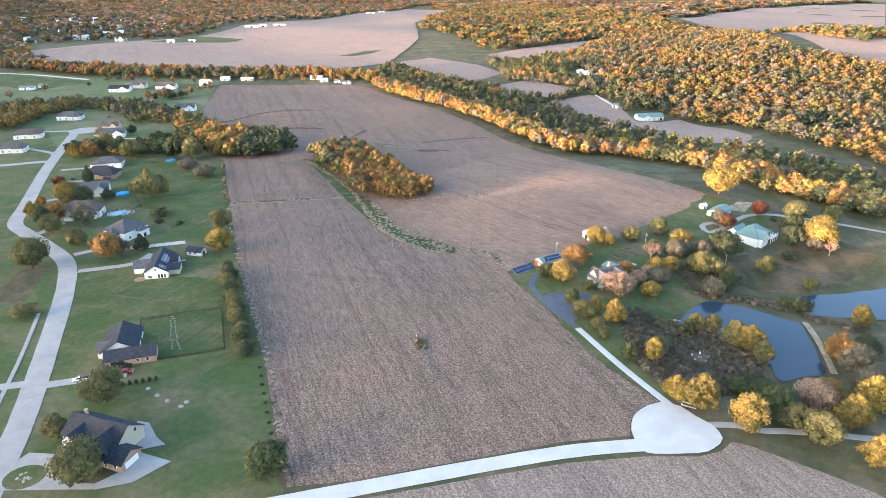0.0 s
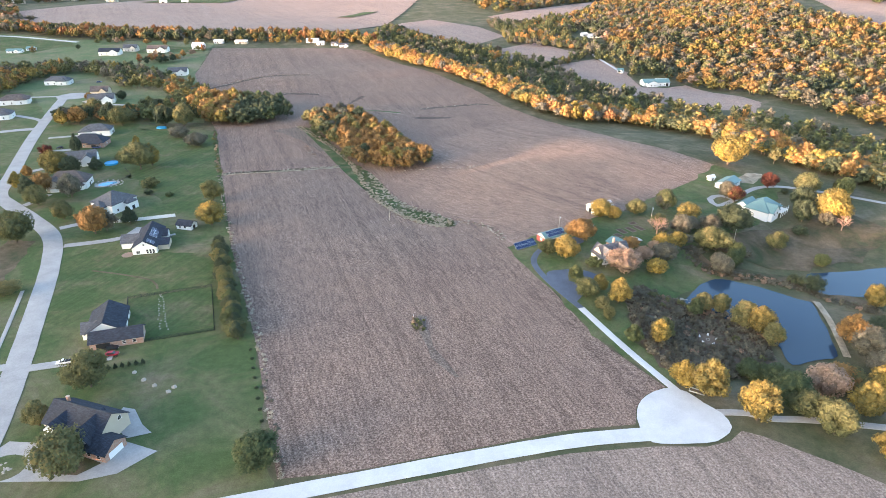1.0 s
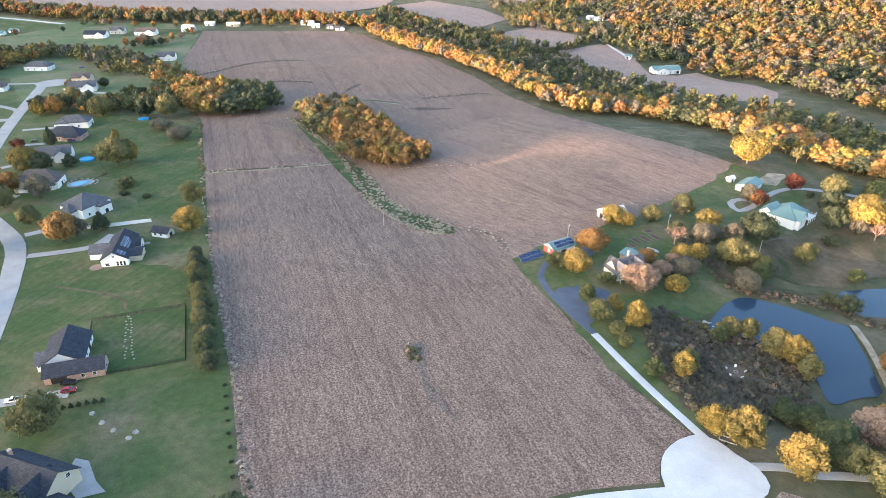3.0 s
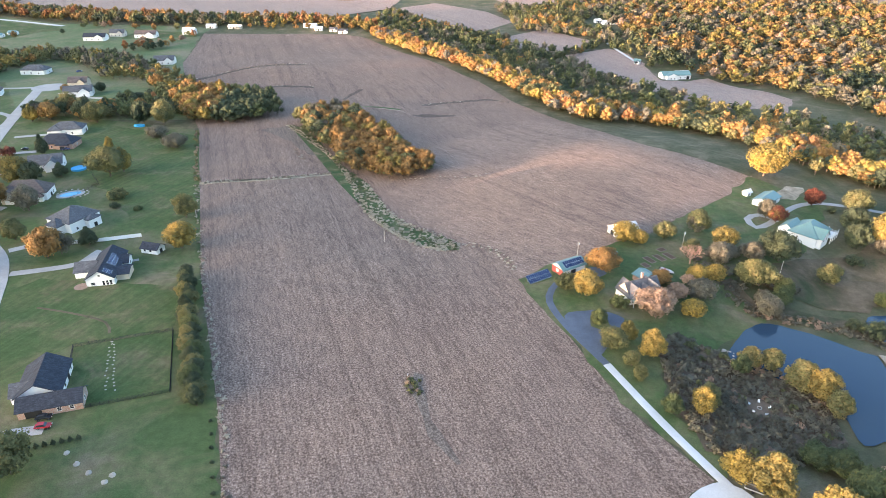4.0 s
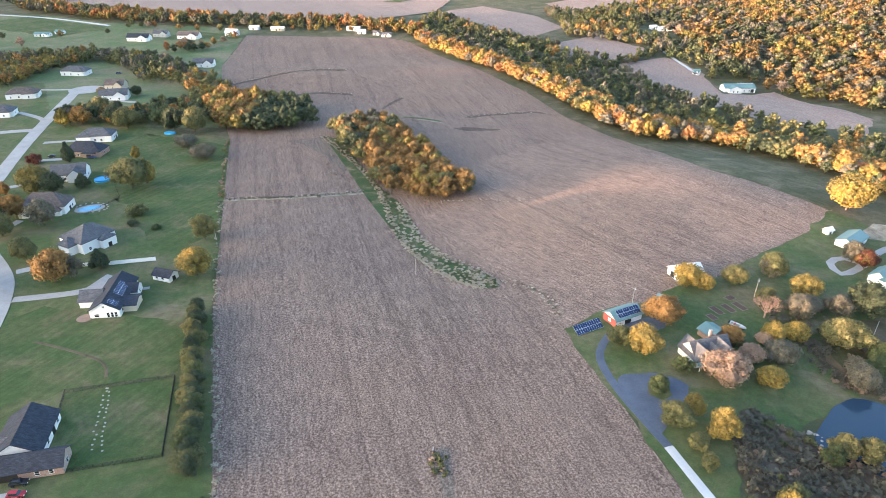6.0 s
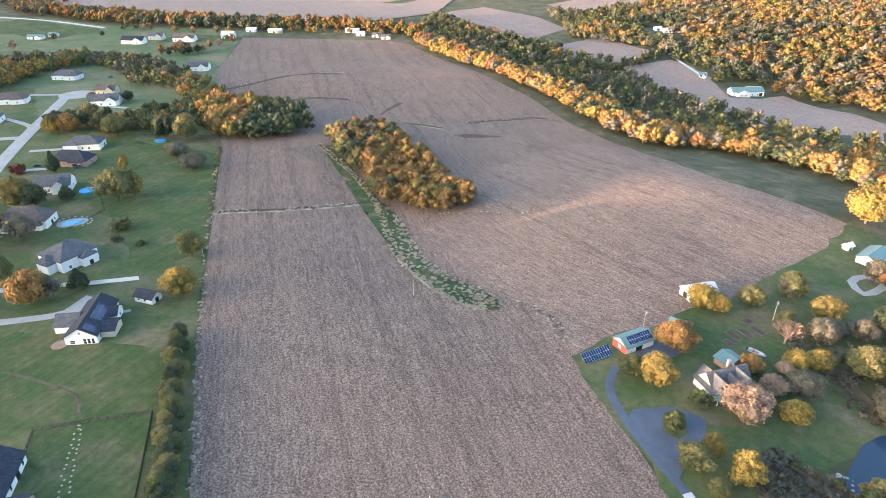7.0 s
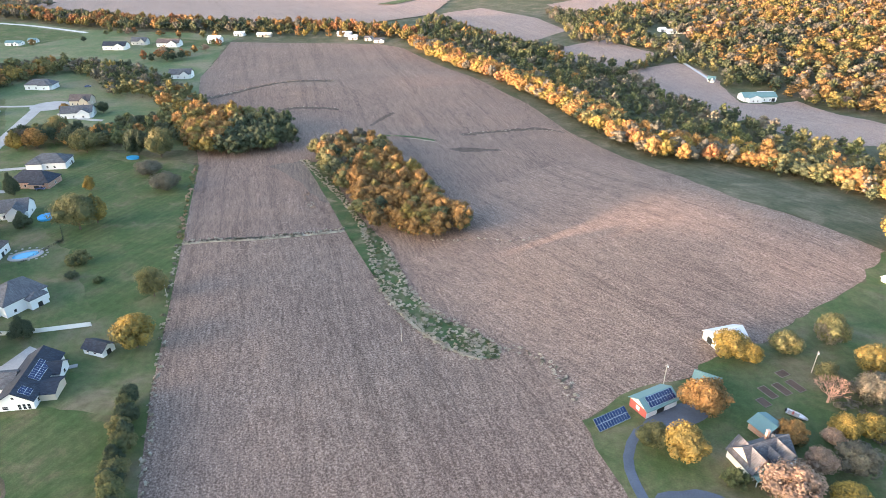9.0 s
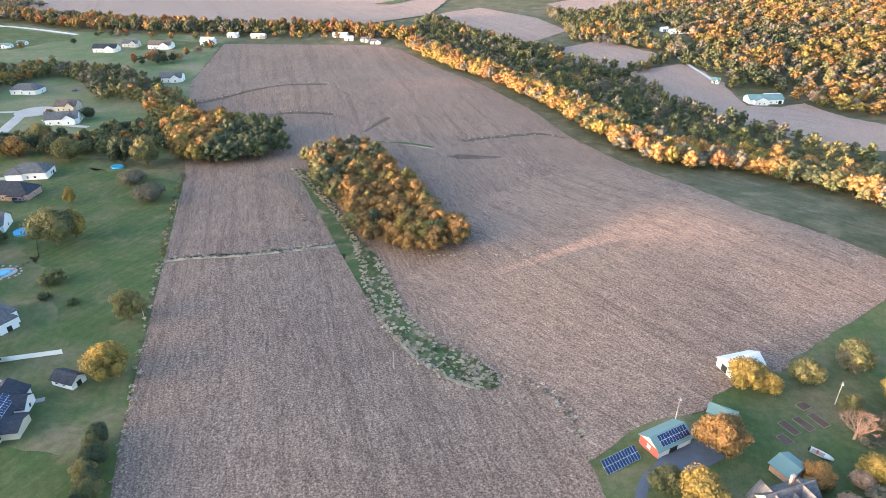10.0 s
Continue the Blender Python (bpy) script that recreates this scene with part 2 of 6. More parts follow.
def curve(pts, step=4.0, closed=False):
    """A smooth line through the points, at even steps."""
    p = [Vector(q) for q in pts]
    n, out = len(p), []
    for i in range(n if closed else n - 1):
        a, b, c, d = (p[(i + k) % n] if closed else p[min(max(i + k, 0), n - 1)] for k in (-1, 0, 1, 2))
        m = max(1, int((c - b).length / step))
        for j in range(m):
            t = j / m
            out.append(0.5 * ((2 * b) + (c - a) * t + (2 * a - 5 * b + 4 * c - d) * t * t + (3 * b - a - 3 * c + d) * t ** 3))
    if not closed:
        out.append(p[-1])
    return [tuple(q) for q in out]


def patch(name, poly, mat, lift, label, category, cell=10, rough=0.0, kind="structure", round_=False):
    """Ground cover: a polygon draped over the land. rough: how far its rim wanders."""
    if round_:
        poly = [q[:2] for q in curve([(*q, 0) for q in poly], 3, True)]
    if rough:
        poly = wander(poly, rough)
    bm = bmesh.new()
    bm.faces.new([bm.verts.new((x, y, 0)) for x, y in poly])
    bmesh.ops.triangulate(bm, faces=bm.faces[:])
    for ax in (0, 1):
        v = [q[ax] for q in poly]
        for c in np.arange(math.ceil(min(v) / cell) * cell, max(v), cell):
            co, no = [0, 0, 0], [0, 0, 0]
            co[ax], no[ax] = c, 1
            bmesh.ops.bisect_plane(bm, geom=bm.verts[:] + bm.edges[:] + bm.faces[:], plane_co=co, plane_no=no)
    for v in bm.verts:
        v.co.z = terrain(v.co.x, v.co.y) + lift
    bmesh.ops.recalc_face_normals(bm, faces=bm.faces[:])
    if sum(f.normal.z for f in bm.faces) < 0:
        bmesh.ops.reverse_faces(bm, faces=bm.faces[:])
    me = bpy.data.meshes.new(name)
    bm.to_mesh(me), bm.free()
    me.materials.append(mat)
    return tagged(new(name, me), label, category, kind=kind)


def wander(poly, far):
    """The polygon with its sides cut into short steps that stray by up to far metres."""
    out = []
    for (x0, y0), (x1, y1) in zip(poly, poly[1:] + poly[:1]):
        n = max(1, int(math.hypot(x1 - x0, y1 - y0) / max(2.5, far * 1.5)))
        for i in range(n):
            x, y = x0 + (x1 - x0) * i / n, y0 + (y1 - y0) * i / n
            out.append((x + far * noise.noise((x * 0.13, y * 0.13, 3)), y + far * noise.noise((x * 0.13, y * 0.13, 9))))
    return out


def ribbon(name, pts, width, mat, lift, label, category, thick=0.12, kind="structure", widths=None):
    """A road or path: a slab of even width along a smooth line."""
    line = curve([(x, y, 0) for x, y in pts], 4)
    bm, rows = bmesh.new(), []
    for i, (x, y, _) in enumerate(line):
        x0, y0, _ = line[max(i - 1, 0)]
        x1, y1, _ = line[min(i + 1, len(line) - 1)]
        d = math.hypot(x1 - x0, y1 - y0)
        nx, ny = -(y1 - y0) / d, (x1 - x0) / d
        w = width / 2 * (1 + 0.05 * noise.noise((x * 0.1, y * 0.1, 5)))
        row = []
        for k, dz in ((-1, lift - thick), (-1, lift), (0, lift + 0.05), (1, lift), (1, lift - thick)):
            px, py = x + nx * w * k, y + ny * w * k
            row.append(bm.verts.new((px, py, terrain(px, py) + dz)))
        rows.append(row)
    for a, b in zip(rows, rows[1:]):
        for k in range(4):
            bm.faces.new((a[k], a[k + 1], b[k + 1], b[k]))
    bmesh.ops.recalc_face_normals(bm, faces=bm.faces[:])
    me = bpy.data.meshes.new(name)
    bm.to_mesh(me), bm.free()
    me.materials.append(mat)
    return tagged(new(name, me), label, category, kind=kind)


# lawns of the house lots
patch("lots_lawn", [(-47, 140), (-72, 213), (-108, 295), (-186, 500), (-262, 522), (-345, 540), (-420, 640), (-480, 600), (-400, 480), (-300, 330), (-230, 200), (-160, 110), (-60, 110)], M["lawn"], 0.06, "patchy green and brown lawns of the house lots", "lawn", rough=3)
patch("farm_lawn", [(34, 278), (28.5, 299), (39, 309), (47, 316), (56, 319), (66, 323), (71, 329), (78, 335), (97, 344), (110, 356), (130, 372), (151, 389), (174, 416), (200, 380), (165, 330), (118, 300), (125, 276), (98, 256), (74, 246), (70, 222), (80, 196), (76, 190.5), (57.7, 217), (50.7, 236), (44.2, 256)], M["lawn"], 0.18, "green lawn round the farmhouse", "lawn", rough=3)

# fields
FIELD = [(-47, 147), (-28, 150), (10, 160.5), (36, 168), (59, 171.5), (61, 179), (66, 186), (74, 190.5), (57.7, 217), (50.7, 236), (44.2, 256), (36.0, 278), (28.5, 299), (39, 309), (47, 316), (56, 319), (66, 323), (71, 329), (78, 335), (97, 344), (110, 356), (130, 372), (151, 389), (174, 416), (140, 448), (124, 463), (106, 507), (74, 547), (47, 592), (20, 664), (-22, 728), (-118, 885), (-150, 905), (-329, 900), (-290, 731), (-214, 556), (-186, 500), (-108, 295), (-72, 213)]
patch("field_1", FIELD, M["stubble"], 0.14, "harvested stubble field, pinkish brown with planted rows", "field")
EAST = [(25, 309), (28.5, 300), (39, 309), (47, 316), (56, 319), (66, 323), (71, 329), (78, 335), (97, 344), (110, 356), (130, 372), (151, 389), (174, 416), (140, 448), (124, 463), (106, 507), (74, 547), (40, 530), (-20, 470), (-12, 430), (-45, 395), (-2, 349), (4, 340), (17, 332)]

patch("field_east", EAST, M["stubble_east"], 0.17, "harvested stubble field with slanting planted rows", "field")
patch("field_south", [(-200, 94), (-60, 133), (-28, 142), (10, 152), (36, 158.5), (62, 162), (78, 162.3), (86, 165), (91, 169.5), (97, 167), (104, 162), (113, 156), (122, 149), (150, 122), (220, 60), (220, -260), (-200, -260)], M["stubble_south"], 0.14, "pale stubble field beside the gravel road", "field")
FAR_FIELDS = [
    [(-127, 1072), (-91, 1156), (-43, 1201), (41, 1106), (75, 1002), (32, 936), (-23, 939)],
    [(41, 882), (73, 914), (112, 948), (170, 871), (121, 820), (83, 824)],
    [(113, 801), (144, 823), (177, 842), (192, 828), (206, 788), (209, 723), (235, 723), (261, 738), (270, 682), (283, 650), (290, 614), (263, 565), (248, 582), (214, 583), (199, 607), (172, 644), (148, 685), (136, 753)],
    [(59, 1226), (180, 1350), (364, 1530), (202, 1202), (119, 1096)],
    [(-850, 1280), (-669, 1677), (-692, 2166), (-521, 2506), (-260, 3624), (-15, 3264), (-138, 2327), (-83, 1511), (-115, 1125), (-200, 1022), (-366, 1015), (-503, 1035), (-640, 1075), (-770, 1135)],
    [(833, 2514), (1584, 3625), (2924, 4635), (625, 957), (594, 1034), (773, 1890)],
]
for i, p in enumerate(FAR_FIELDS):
    patch("field_%d" % (i + 2), p, M["stubble_hazed"], 0.16 if i < 3 else 0.9, "distant harvested field, pale pinkish brown", "field", cell=10 if i < 3 else 40, rough=3)
patch("meadow", [(47, 592), (74, 547), (106, 507), (124, 463), (140, 448), (174, 416), (190, 440), (214, 470), (200, 500), (174, 535), (140, 556), (104, 550), (74, 580), (52, 630), (20, 695), (10, 690)], M["meadow"], 0.2, "dark mown meadow between the field and the woods", "meadow", rough=2)
DRAW = [(-125, 515), (-101, 481), (-82, 454), (-68, 429), (-55, 393), (-47, 372), (-37, 358), (-27, 346), (-14, 336), (-4, 331.5), (2, 332), (4, 338), (-6, 348), (-22, 359), (-34, 372), (-45, 397), (-53, 417), (-62, 428), (-78, 452), (-100, 490), (-112, 512)]
patch("grass_strip", DRAW, M["draw_grass"], 0.24, "green and straw-coloured grass in a shallow draw", "grass", rough=2)
BRUSH = [(74, 250), (84, 262), (97, 256), (102, 248), (116, 242), (125, 228), (120, 206), (92, 196), (76, 202), (72, 225)]
patch("brushland", BRUSH, M["brush"], 0.3, "brown tangled brush beside the pond", "brush", rough=3)

# bare soil, terraces and weedy spots in the fields
for i, (p, m, c) in enumerate([
    ([(-35, 545), (-28, 550), (-20, 551), (-10, 548), (2, 547), (-4, 543), (-14, 541), (-24, 542)], "soil_stubble", "dark damp bare soil in the stubble"),
    ([(-142, 504), (-126, 514), (-102, 478), (-84, 454), (-92, 452), (-114, 478)], "damp_stubble", "dark washed soil beside the draw"),
    ([(-14.5, 234), (-11, 234), (-4, 214), (2, 196), (0, 196), (-8, 212)], "damp_stubble", "weedy wheel-worn spot in the stubble"),
    ([(-66, 568), (-48, 564), (-39, 550), (-46, 558)], "straw", "pale dry grass waterway"),
]):
    patch("soil_patch_%d" % (i + 1), [(x + 1.2 * noise.noise((x, y, 4)), y + 1.2 * noise.noise((x, y, 8))) for x, y in wander(p, 4)], M[m], 0.2, c, "soil")
ribbon("terrace_1", [(-147, 397.5), (-134, 402), (-117, 406), (-99, 414), (-85, 422), (-77, 427)], 1.8, M["straw"], 0.32, "narrow pale grassed terrace across the stubble", "terrace")
ribbon("draw_edge", [(-47, 372), (-37, 358), (-27, 346), (-14, 336), (-4, 331.5)], 1.2, M["straw"], 0.36, "strip of pale dry grass beside the draw", "field edge")
ribbon("terrace_2", [(-84, 573), (-64, 571), (-46, 563)], 3.0, M["draw_grass"], 0.3, "narrow green grassed terrace across the stubble", "terrace")
# weedy terrace ridges as flat dark strips, their shading put into the colour
for i, (pts, w) in enumerate([([(-250, 648), (-230, 667), (-213, 686), (-190, 706), (-155, 711)], 5), ([(-190, 611), (-177, 626), (-162, 634), (-131, 634)], 5), ([(-98, 598), (-94, 613), (-86, 630)], 4), ([(-30, 579), (-11, 587), (12, 595), (28, 598), (43, 590)], 5)]):
    poly = [(x - 0.3 * w, y + 0.5 * w + 2 * noise.noise((x * 0.2, y * 0.2, 1))) for x, y, _ in curve([(*q, 0) for q in pts], 5)]
    poly += [(x + 0.3 * w, y - 0.5 * w + 2.5 * noise.noise((x * 0.2, y * 0.2, 7))) for x, y, _ in curve([(*q, 0) for q in pts], 5)][::-1]
    patch("shaded_terrace_%d" % (i + 1), poly, M["soil_stubble"], 0.26, "dark weedy terrace line curving across the stubble", "terrace", cell=20)
patch("upper_lawn", [(-262, 522), (-345, 540), (-420, 640), (-480, 600), (-700, 700), (-760, 1010), (-650, 1000), (-556, 958), (-400, 948), (-330, 936), (-331, 895), (-290, 731), (-258, 657), (-232, 602), (-205, 525)], M["upper_lawn"], 0.1, "green lawns and pasture of the upper lots", "lawn", cell=20, rough=3)
patch("mown_lawn", [(-150, 222), (-136, 244), (-104, 255), (-112, 286), (-175, 290), (-186, 270), (-168, 226)], M["mown"], 0.1, "bright green mown lawn round the white house", "lawn", rough=2)
patch("fenced_lawn", [(-134.6, 243.4), (-103.2, 254.6), (-90.3, 220.9), (-118, 212), (-122, 229), (-129.8, 232.4)], M["mown"], 0.16, "bright green fenced lawn", "lawn")
patch("back_lawn", [(-150, 335), (-128, 372), (-150, 420), (-185, 490), (-250, 505), (-255, 470), (-222, 405), (-205, 395)], M["mown"], 0.1, "green mown back lawns", "lawn", rough=4)
patch("pasture", [(-690, 985), (-623, 962), (-543, 936), (-518, 909), (-562, 887), (-640, 886), (-720, 930)], M["mown"], 0.24, "green pasture beyond the houses", "lawn", cell=20, rough=4)
for i, p in enumerate([[(-700, 930), (-560, 850), (-540, 900), (-690, 1010)], [(-420, 860), (-330, 880), (-330, 900), (-420, 920)], [(-520, 1500), (-690, 1480), (-660, 1690), (-500, 1560)], [(-220, 1250), (-180, 1330), (-150, 1330), (-190, 1245)]]):
    patch("green_patch_%d" % (i + 1), p, M["mown"], 1.8 if i > 1 else 0.2, "distant green grass", "lawn", cell=20, rough=4)
patch("east_rough", [(115, 300), (121, 279), (154, 268), (168, 256), (182, 245), (186, 252), (172, 268), (158, 278), (126, 290), (120, 303)], M["rough_grass"], 0.28, "brown rough grass on the pond bank", "grass", rough=2)
patch("yard_rough", [(125, 300), (160, 285), (200, 296), (230, 320), (215, 350), (190, 330), (150, 320)], M["rough_grass"], 0.26, "dry brownish yard grass", "grass", rough=5)
patch("gravel_yard", [(172, 388), (190, 405), (199, 404), (186, 386)], M["straw"], 0.22, "bare sandy yard beside the outbuilding", "yard", rough=2)
patch("bare_lot", [(-195, 255), (-215, 262), (-222, 300), (-208, 298)], M["rough_grass"], 0.15, "bare brown lot beside the street", "grass", rough=3)
ribbon("worn_path", [(-163, 268), (-145, 264), (-131, 259), (-126, 252)], 1.1, M["rough_grass"], 0.15, "worn dirt path across the lawn", "path")

# roads
ROAD = [(-128, 128), (-142, 172), (-166, 230), (-185, 273), (-202, 303), (-224, 324), (-249, 344), (-267, 361), (-282, 395), (-322, 485), (-366, 598), (-371, 612)]
ribbon("road", ROAD, 8.5, M["concrete"], 0.22, "pale concrete residential street", "road")
ribbon("side_street", [(-328, 504), (-342, 500), (-362, 491), (-400, 480)], 7, M["concrete"], 0.25, "pale concrete side street", "road")
ribbon("gravel_road", [(-200, 99.5), (-120, 121), (-60, 137.5), (-28, 146.3), (10, 156.8), (36, 163.3), (52, 166), (70, 168)], 5.6, M["gravel"], 0.24, "white crushed gravel road along the field", "road")
ribbon("driveway_gravel", [(77.5, 188), (66.5, 212), (54.5, 241)], 3.0, M["gravel"], 0.22, "narrow white gravel driveway", "driveway")
ribbon("driveway_asphalt", [(54.5, 241), (50, 250), (44.5, 262), (40.3, 275), (39.8, 285), (44.5, 296), (51, 300), (58, 303), (63, 308)], 2.9, M["asphalt"], 0.24, "dark asphalt driveway curving to the garage", "driveway")
patch("garage_court", [(45, 296), (48, 301.5), (58, 309), (66, 310), (67, 304), (58, 298), (50, 294)], M["asphalt"], 0.3, "dark asphalt court before the garage", "driveway", cell=5, round_=True)
patch("asphalt_court", [(44, 266), (45.5, 272.5), (52, 274), (56, 275), (62, 273.5), (67, 269.5), (65.5, 264), (60, 256.5), (53.5, 246), (51, 249)], M["asphalt"], 0.28, "dark asphalt turning loop", "driveway", cell=5, round_=True)
patch("court_island", [(53.5, 269), (53, 263.5), (57, 261), (60.5, 264), (60, 269), (56.5, 271)], M["lawn"], 0.36, "round grass island in the asphalt loop", "grass", cell=5, round_=True)
ribbon("lane_east", [(87, 178), (96, 178), (103, 175.5), (117, 175), (150, 170)], 3.0, M["concrete"], 0.22, "pale gravel lane past the trees", "driveway")
patch("turning_circle", [(60, 170.5), (61, 178), (66, 185.5), (76, 190.5), (80.5, 188), (84, 182.5), (88, 177.5), (88.5, 171), (84, 166), (78, 163.8), (62, 163.6)], M["gravel"], 0.3, "white gravel turning circle", "turning circle", cell=5, rough=0.3, round_=True)
patch("street_end", [(-366 + 15 * math.cos(a / 8 * math.pi), 620 + 15 * math.sin(a / 8 * math.pi)) for a in range(16)], M["concrete"], 0.26, "concrete turning circle at the street's end", "turning circle", cell=5)
ribbon("sidewalk", [(-153, 172), (-167, 210), (-183, 249)], 1.5, M["concrete"], 0.24, "narrow concrete pavement along the street", "pavement")
for i, pts in enumerate([
    [(-155, 193), (-134, 199.5), (-121, 203)], [(-190, 293), (-169, 300.7), (-160, 308)], [(-204, 313.7), (-193, 322), (-184, 326)], [(-242, 344), (-239, 353), (-238, 362)],
    [(-275, 401), (-262, 413), (-252, 416)], [(-293, 443), (-272, 450)], [(-307, 478), (-285, 486)], [(-150, 163), (-170, 168)], [(-155, 196), (-178, 190)], [(-330, 510), (-345, 530), (-375, 545)],
    [(-362, 625), (-385, 617), (-420, 612)], [(-345, 600), (-330, 590), (-300, 585)],
]):
    ribbon("house_drive_%d" % (i + 1), pts, 4.2, M["concrete"], 0.26, "pale concrete house driveway", "driveway")
ribbon("loop_drive", [(166, 360), (158, 366), (150, 361), (151, 352), (160, 357), (171, 368.4), (186, 380), (203, 382.5), (229, 372), (260, 352)], 3.4, M["concrete"], 0.24, "pale driveway loop round the hip-roofed house", "driveway")
for i, (pts, w) in enumerate([([(-535, 939), (-632, 976), (-693, 991), (-820, 1010)], 6), ([(205, 990), (240, 960), (262, 915), (250, 880)], 4), ([(199, 790), (185, 840), (180, 880), (187, 905)], 3.5)]):
    ribbon("lane_%d" % (i + 1), pts, w, M["gravel"], 0.5, "distant pale country lane", "road")
patch("house_court", [(-97, 161), (-85, 157), (-92.7, 148.1), (-102, 145), (-112, 144.8), (-129.5, 144.1), (-137, 147), (-131, 160), (-122, 159.5), (-110, 156)], M["concrete"], 0.2, "pale concrete drive in front of the garages", "driveway", cell=5)
patch("drive_island", [(-125.8 + 6 * math.cos(a / 8 * math.pi), 149.5 + 5.2 * math.sin(a / 8 * math.pi)) for a in range(16)], M["lawn"], 0.26, "round grass island in the concrete drive", "grass", cell=5)
patch("drive_bed", [(-114, 147.5), (-103.5, 147.5), (-99, 152), (-108, 155), (-113.5, 152)], M["rough_grass"], 0.26, "brown grass bed beside the concrete drive", "grass", cell=5, rough=0.4)
patch("patio", [(-94.4, 168), (-90, 164.5), (-96.5, 162), (-104, 168), (-104.3, 175.9), (-100, 175)], M["concrete"], 0.24, "pale concrete patio behind the brick house", "patio", cell=5)

patch("brick_patio", [(-153.8 + 2.9 * math.cos(a / 8 * math.pi), 283.9 + 2.9 * math.sin(a / 8 * math.pi)) for a in range(16)], M["paver"], 0.3, "round brown paved patio beside the white house", "patio", cell=5)
ribbon("garden_path", [(-147.2, 305.0), (-143.7, 306.5), (-140.7, 307.9)], 2.0, M["concrete"], 0.28, "pale concrete path to a small garden pad", "path")
patch("house_apron", [(-166.6, 303.7), (-160.1, 300.7), (-158.9, 314.5), (-164.3, 316.4)], M["concrete"], 0.3, "pale concrete apron before the garage", "driveway", cell=5)

# ponds: a lowered bed is not seen; the surface lies level in each basin
POND = [(101, 252), (105, 258), (112, 267), (122, 274), (132, 271), (142, 265), (151, 256.5), (156, 254), (153, 240), (149, 225), (146, 215), (137, 212), (126, 209), (127, 219), (125, 227), (119, 235), (111, 242), (104, 246)]
POND_EAST = [(163, 271), (168, 281), (177, 283), (191, 285), (212, 290), (240, 300), (240, 272), (215, 262), (194, 259), (185, 260), (174, 261.5), (165, 263.5)]


def pond(name, poly, z, label):
    rim = wander([q[:2] for q in curve([(*q, 0) for q in poly], 3, True)], 0.8)
    bm = bmesh.new()
    bm.faces.new([bm.verts.new((x, y, z)) for x, y in rim])
    bmesh.ops.triangulate(bm, faces=bm.faces[:])
    bmesh.ops.recalc_face_normals(bm, faces=bm.faces[:])
    if sum(f.normal.z for f in bm.faces) < 0:
        bmesh.ops.reverse_faces(bm, faces=bm.faces[:])
    me = bpy.data.meshes.new(name)
    bm.to_mesh(me), bm.free()
    me.materials.append(M["water"])
    return tagged(new(name, me), label, "pond", kind="structure")


POND_Z, POND_EAST_Z = -4.05, -5.05
ribbon("rock_bank", [(158.5, 255), (156, 240), (152.5, 226), (149, 214)], 2.6, M["straw"], 0.5, "pale stony dam along the pond", "bank")
pond("water_1", POND, POND_Z, "still blue pond reflecting the evening sky")
pond("water_2", POND_EAST, POND_EAST_Z, "upper pond reflecting the pale sky")

# ---- trees ----
def sprays(rng, centres, radii, n, size):
    """n bent leaf sprays on the outside of a set of lobes: four corners each."""
    weight = radii ** 2
    pick = rng.choice(len(centres), n * 3, p=weight / weight.sum())
    d = rng.normal(size=(n * 3, 3))
    d /= np.linalg.norm(d, axis=1)[:, None]
    mid = centres[pick] + d * (radii[pick] * rng.uniform(0.9, 1.3, n * 3))[:, None]
    gap = np.linalg.norm(mid[:, None, :] - centres[None], axis=2) / radii[None]
    outer = np.flatnonzero(gap.min(axis=1) > 0.86)[:n]
    mid, d, n = mid[outer], d[outer], len(outer)
    nor = d + rng.normal(scale=0.42, size=(n, 3)) + np.array([0, 0, 0.35])
    nor /= np.linalg.norm(nor, axis=1)[:, None]
    a = np.cross(nor, rng.normal(size=(n, 3)))
    a /= np.linalg.norm(a, axis=1)[:, None]
    b = np.cross(nor, a)
    s = size * rng.uniform(0.6, 1.4, n)[:, None]
    return np.stack([mid - a * s, mid - b * s * 0.75 - nor * s * 0.25, mid + a * s, mid + b * s * 0.75 - nor * s * 0.25], 1).reshape(-1, 3)


def flecks(rng, centres, radii, n, size):
    """The same as sprays, but three-cornered, for trees farther off."""
    q = sprays(rng, centres, radii, n, size).reshape(-1, 4, 3)
    return np.stack([q[:, 0], q[:, 1], (q[:, 2] + q[:, 3]) / 2], 1).reshape(-1, 3)


def ico():
    bm = bmesh.new()
    bmesh.ops.create_icosphere(bm, subdivisions=1, radius=1)
    bm.verts.ensure_lookup_table()
    tri = np.array([[v.co[:] for v in f.verts] for f in bm.faces])
    bm.free()
    return tri


ICO = ico()


def lobes(rng, centres, radii, fill=0.78):
    """Uneven solid lobes that the leaf sprays cover, three corners a face."""
    out = []
    for c, r in zip(centres, radii):
        bumps = {}
        t = ICO.copy()
        for f in t:
            for k in range(3):
                key = tuple(np.round(f[k], 3))
                f[k] *= bumps.setdefault(key, rng.uniform(0.75, 1.2))
        out.append((t * r * fill + c).reshape(-1, 3))
    return np.vstack(out)


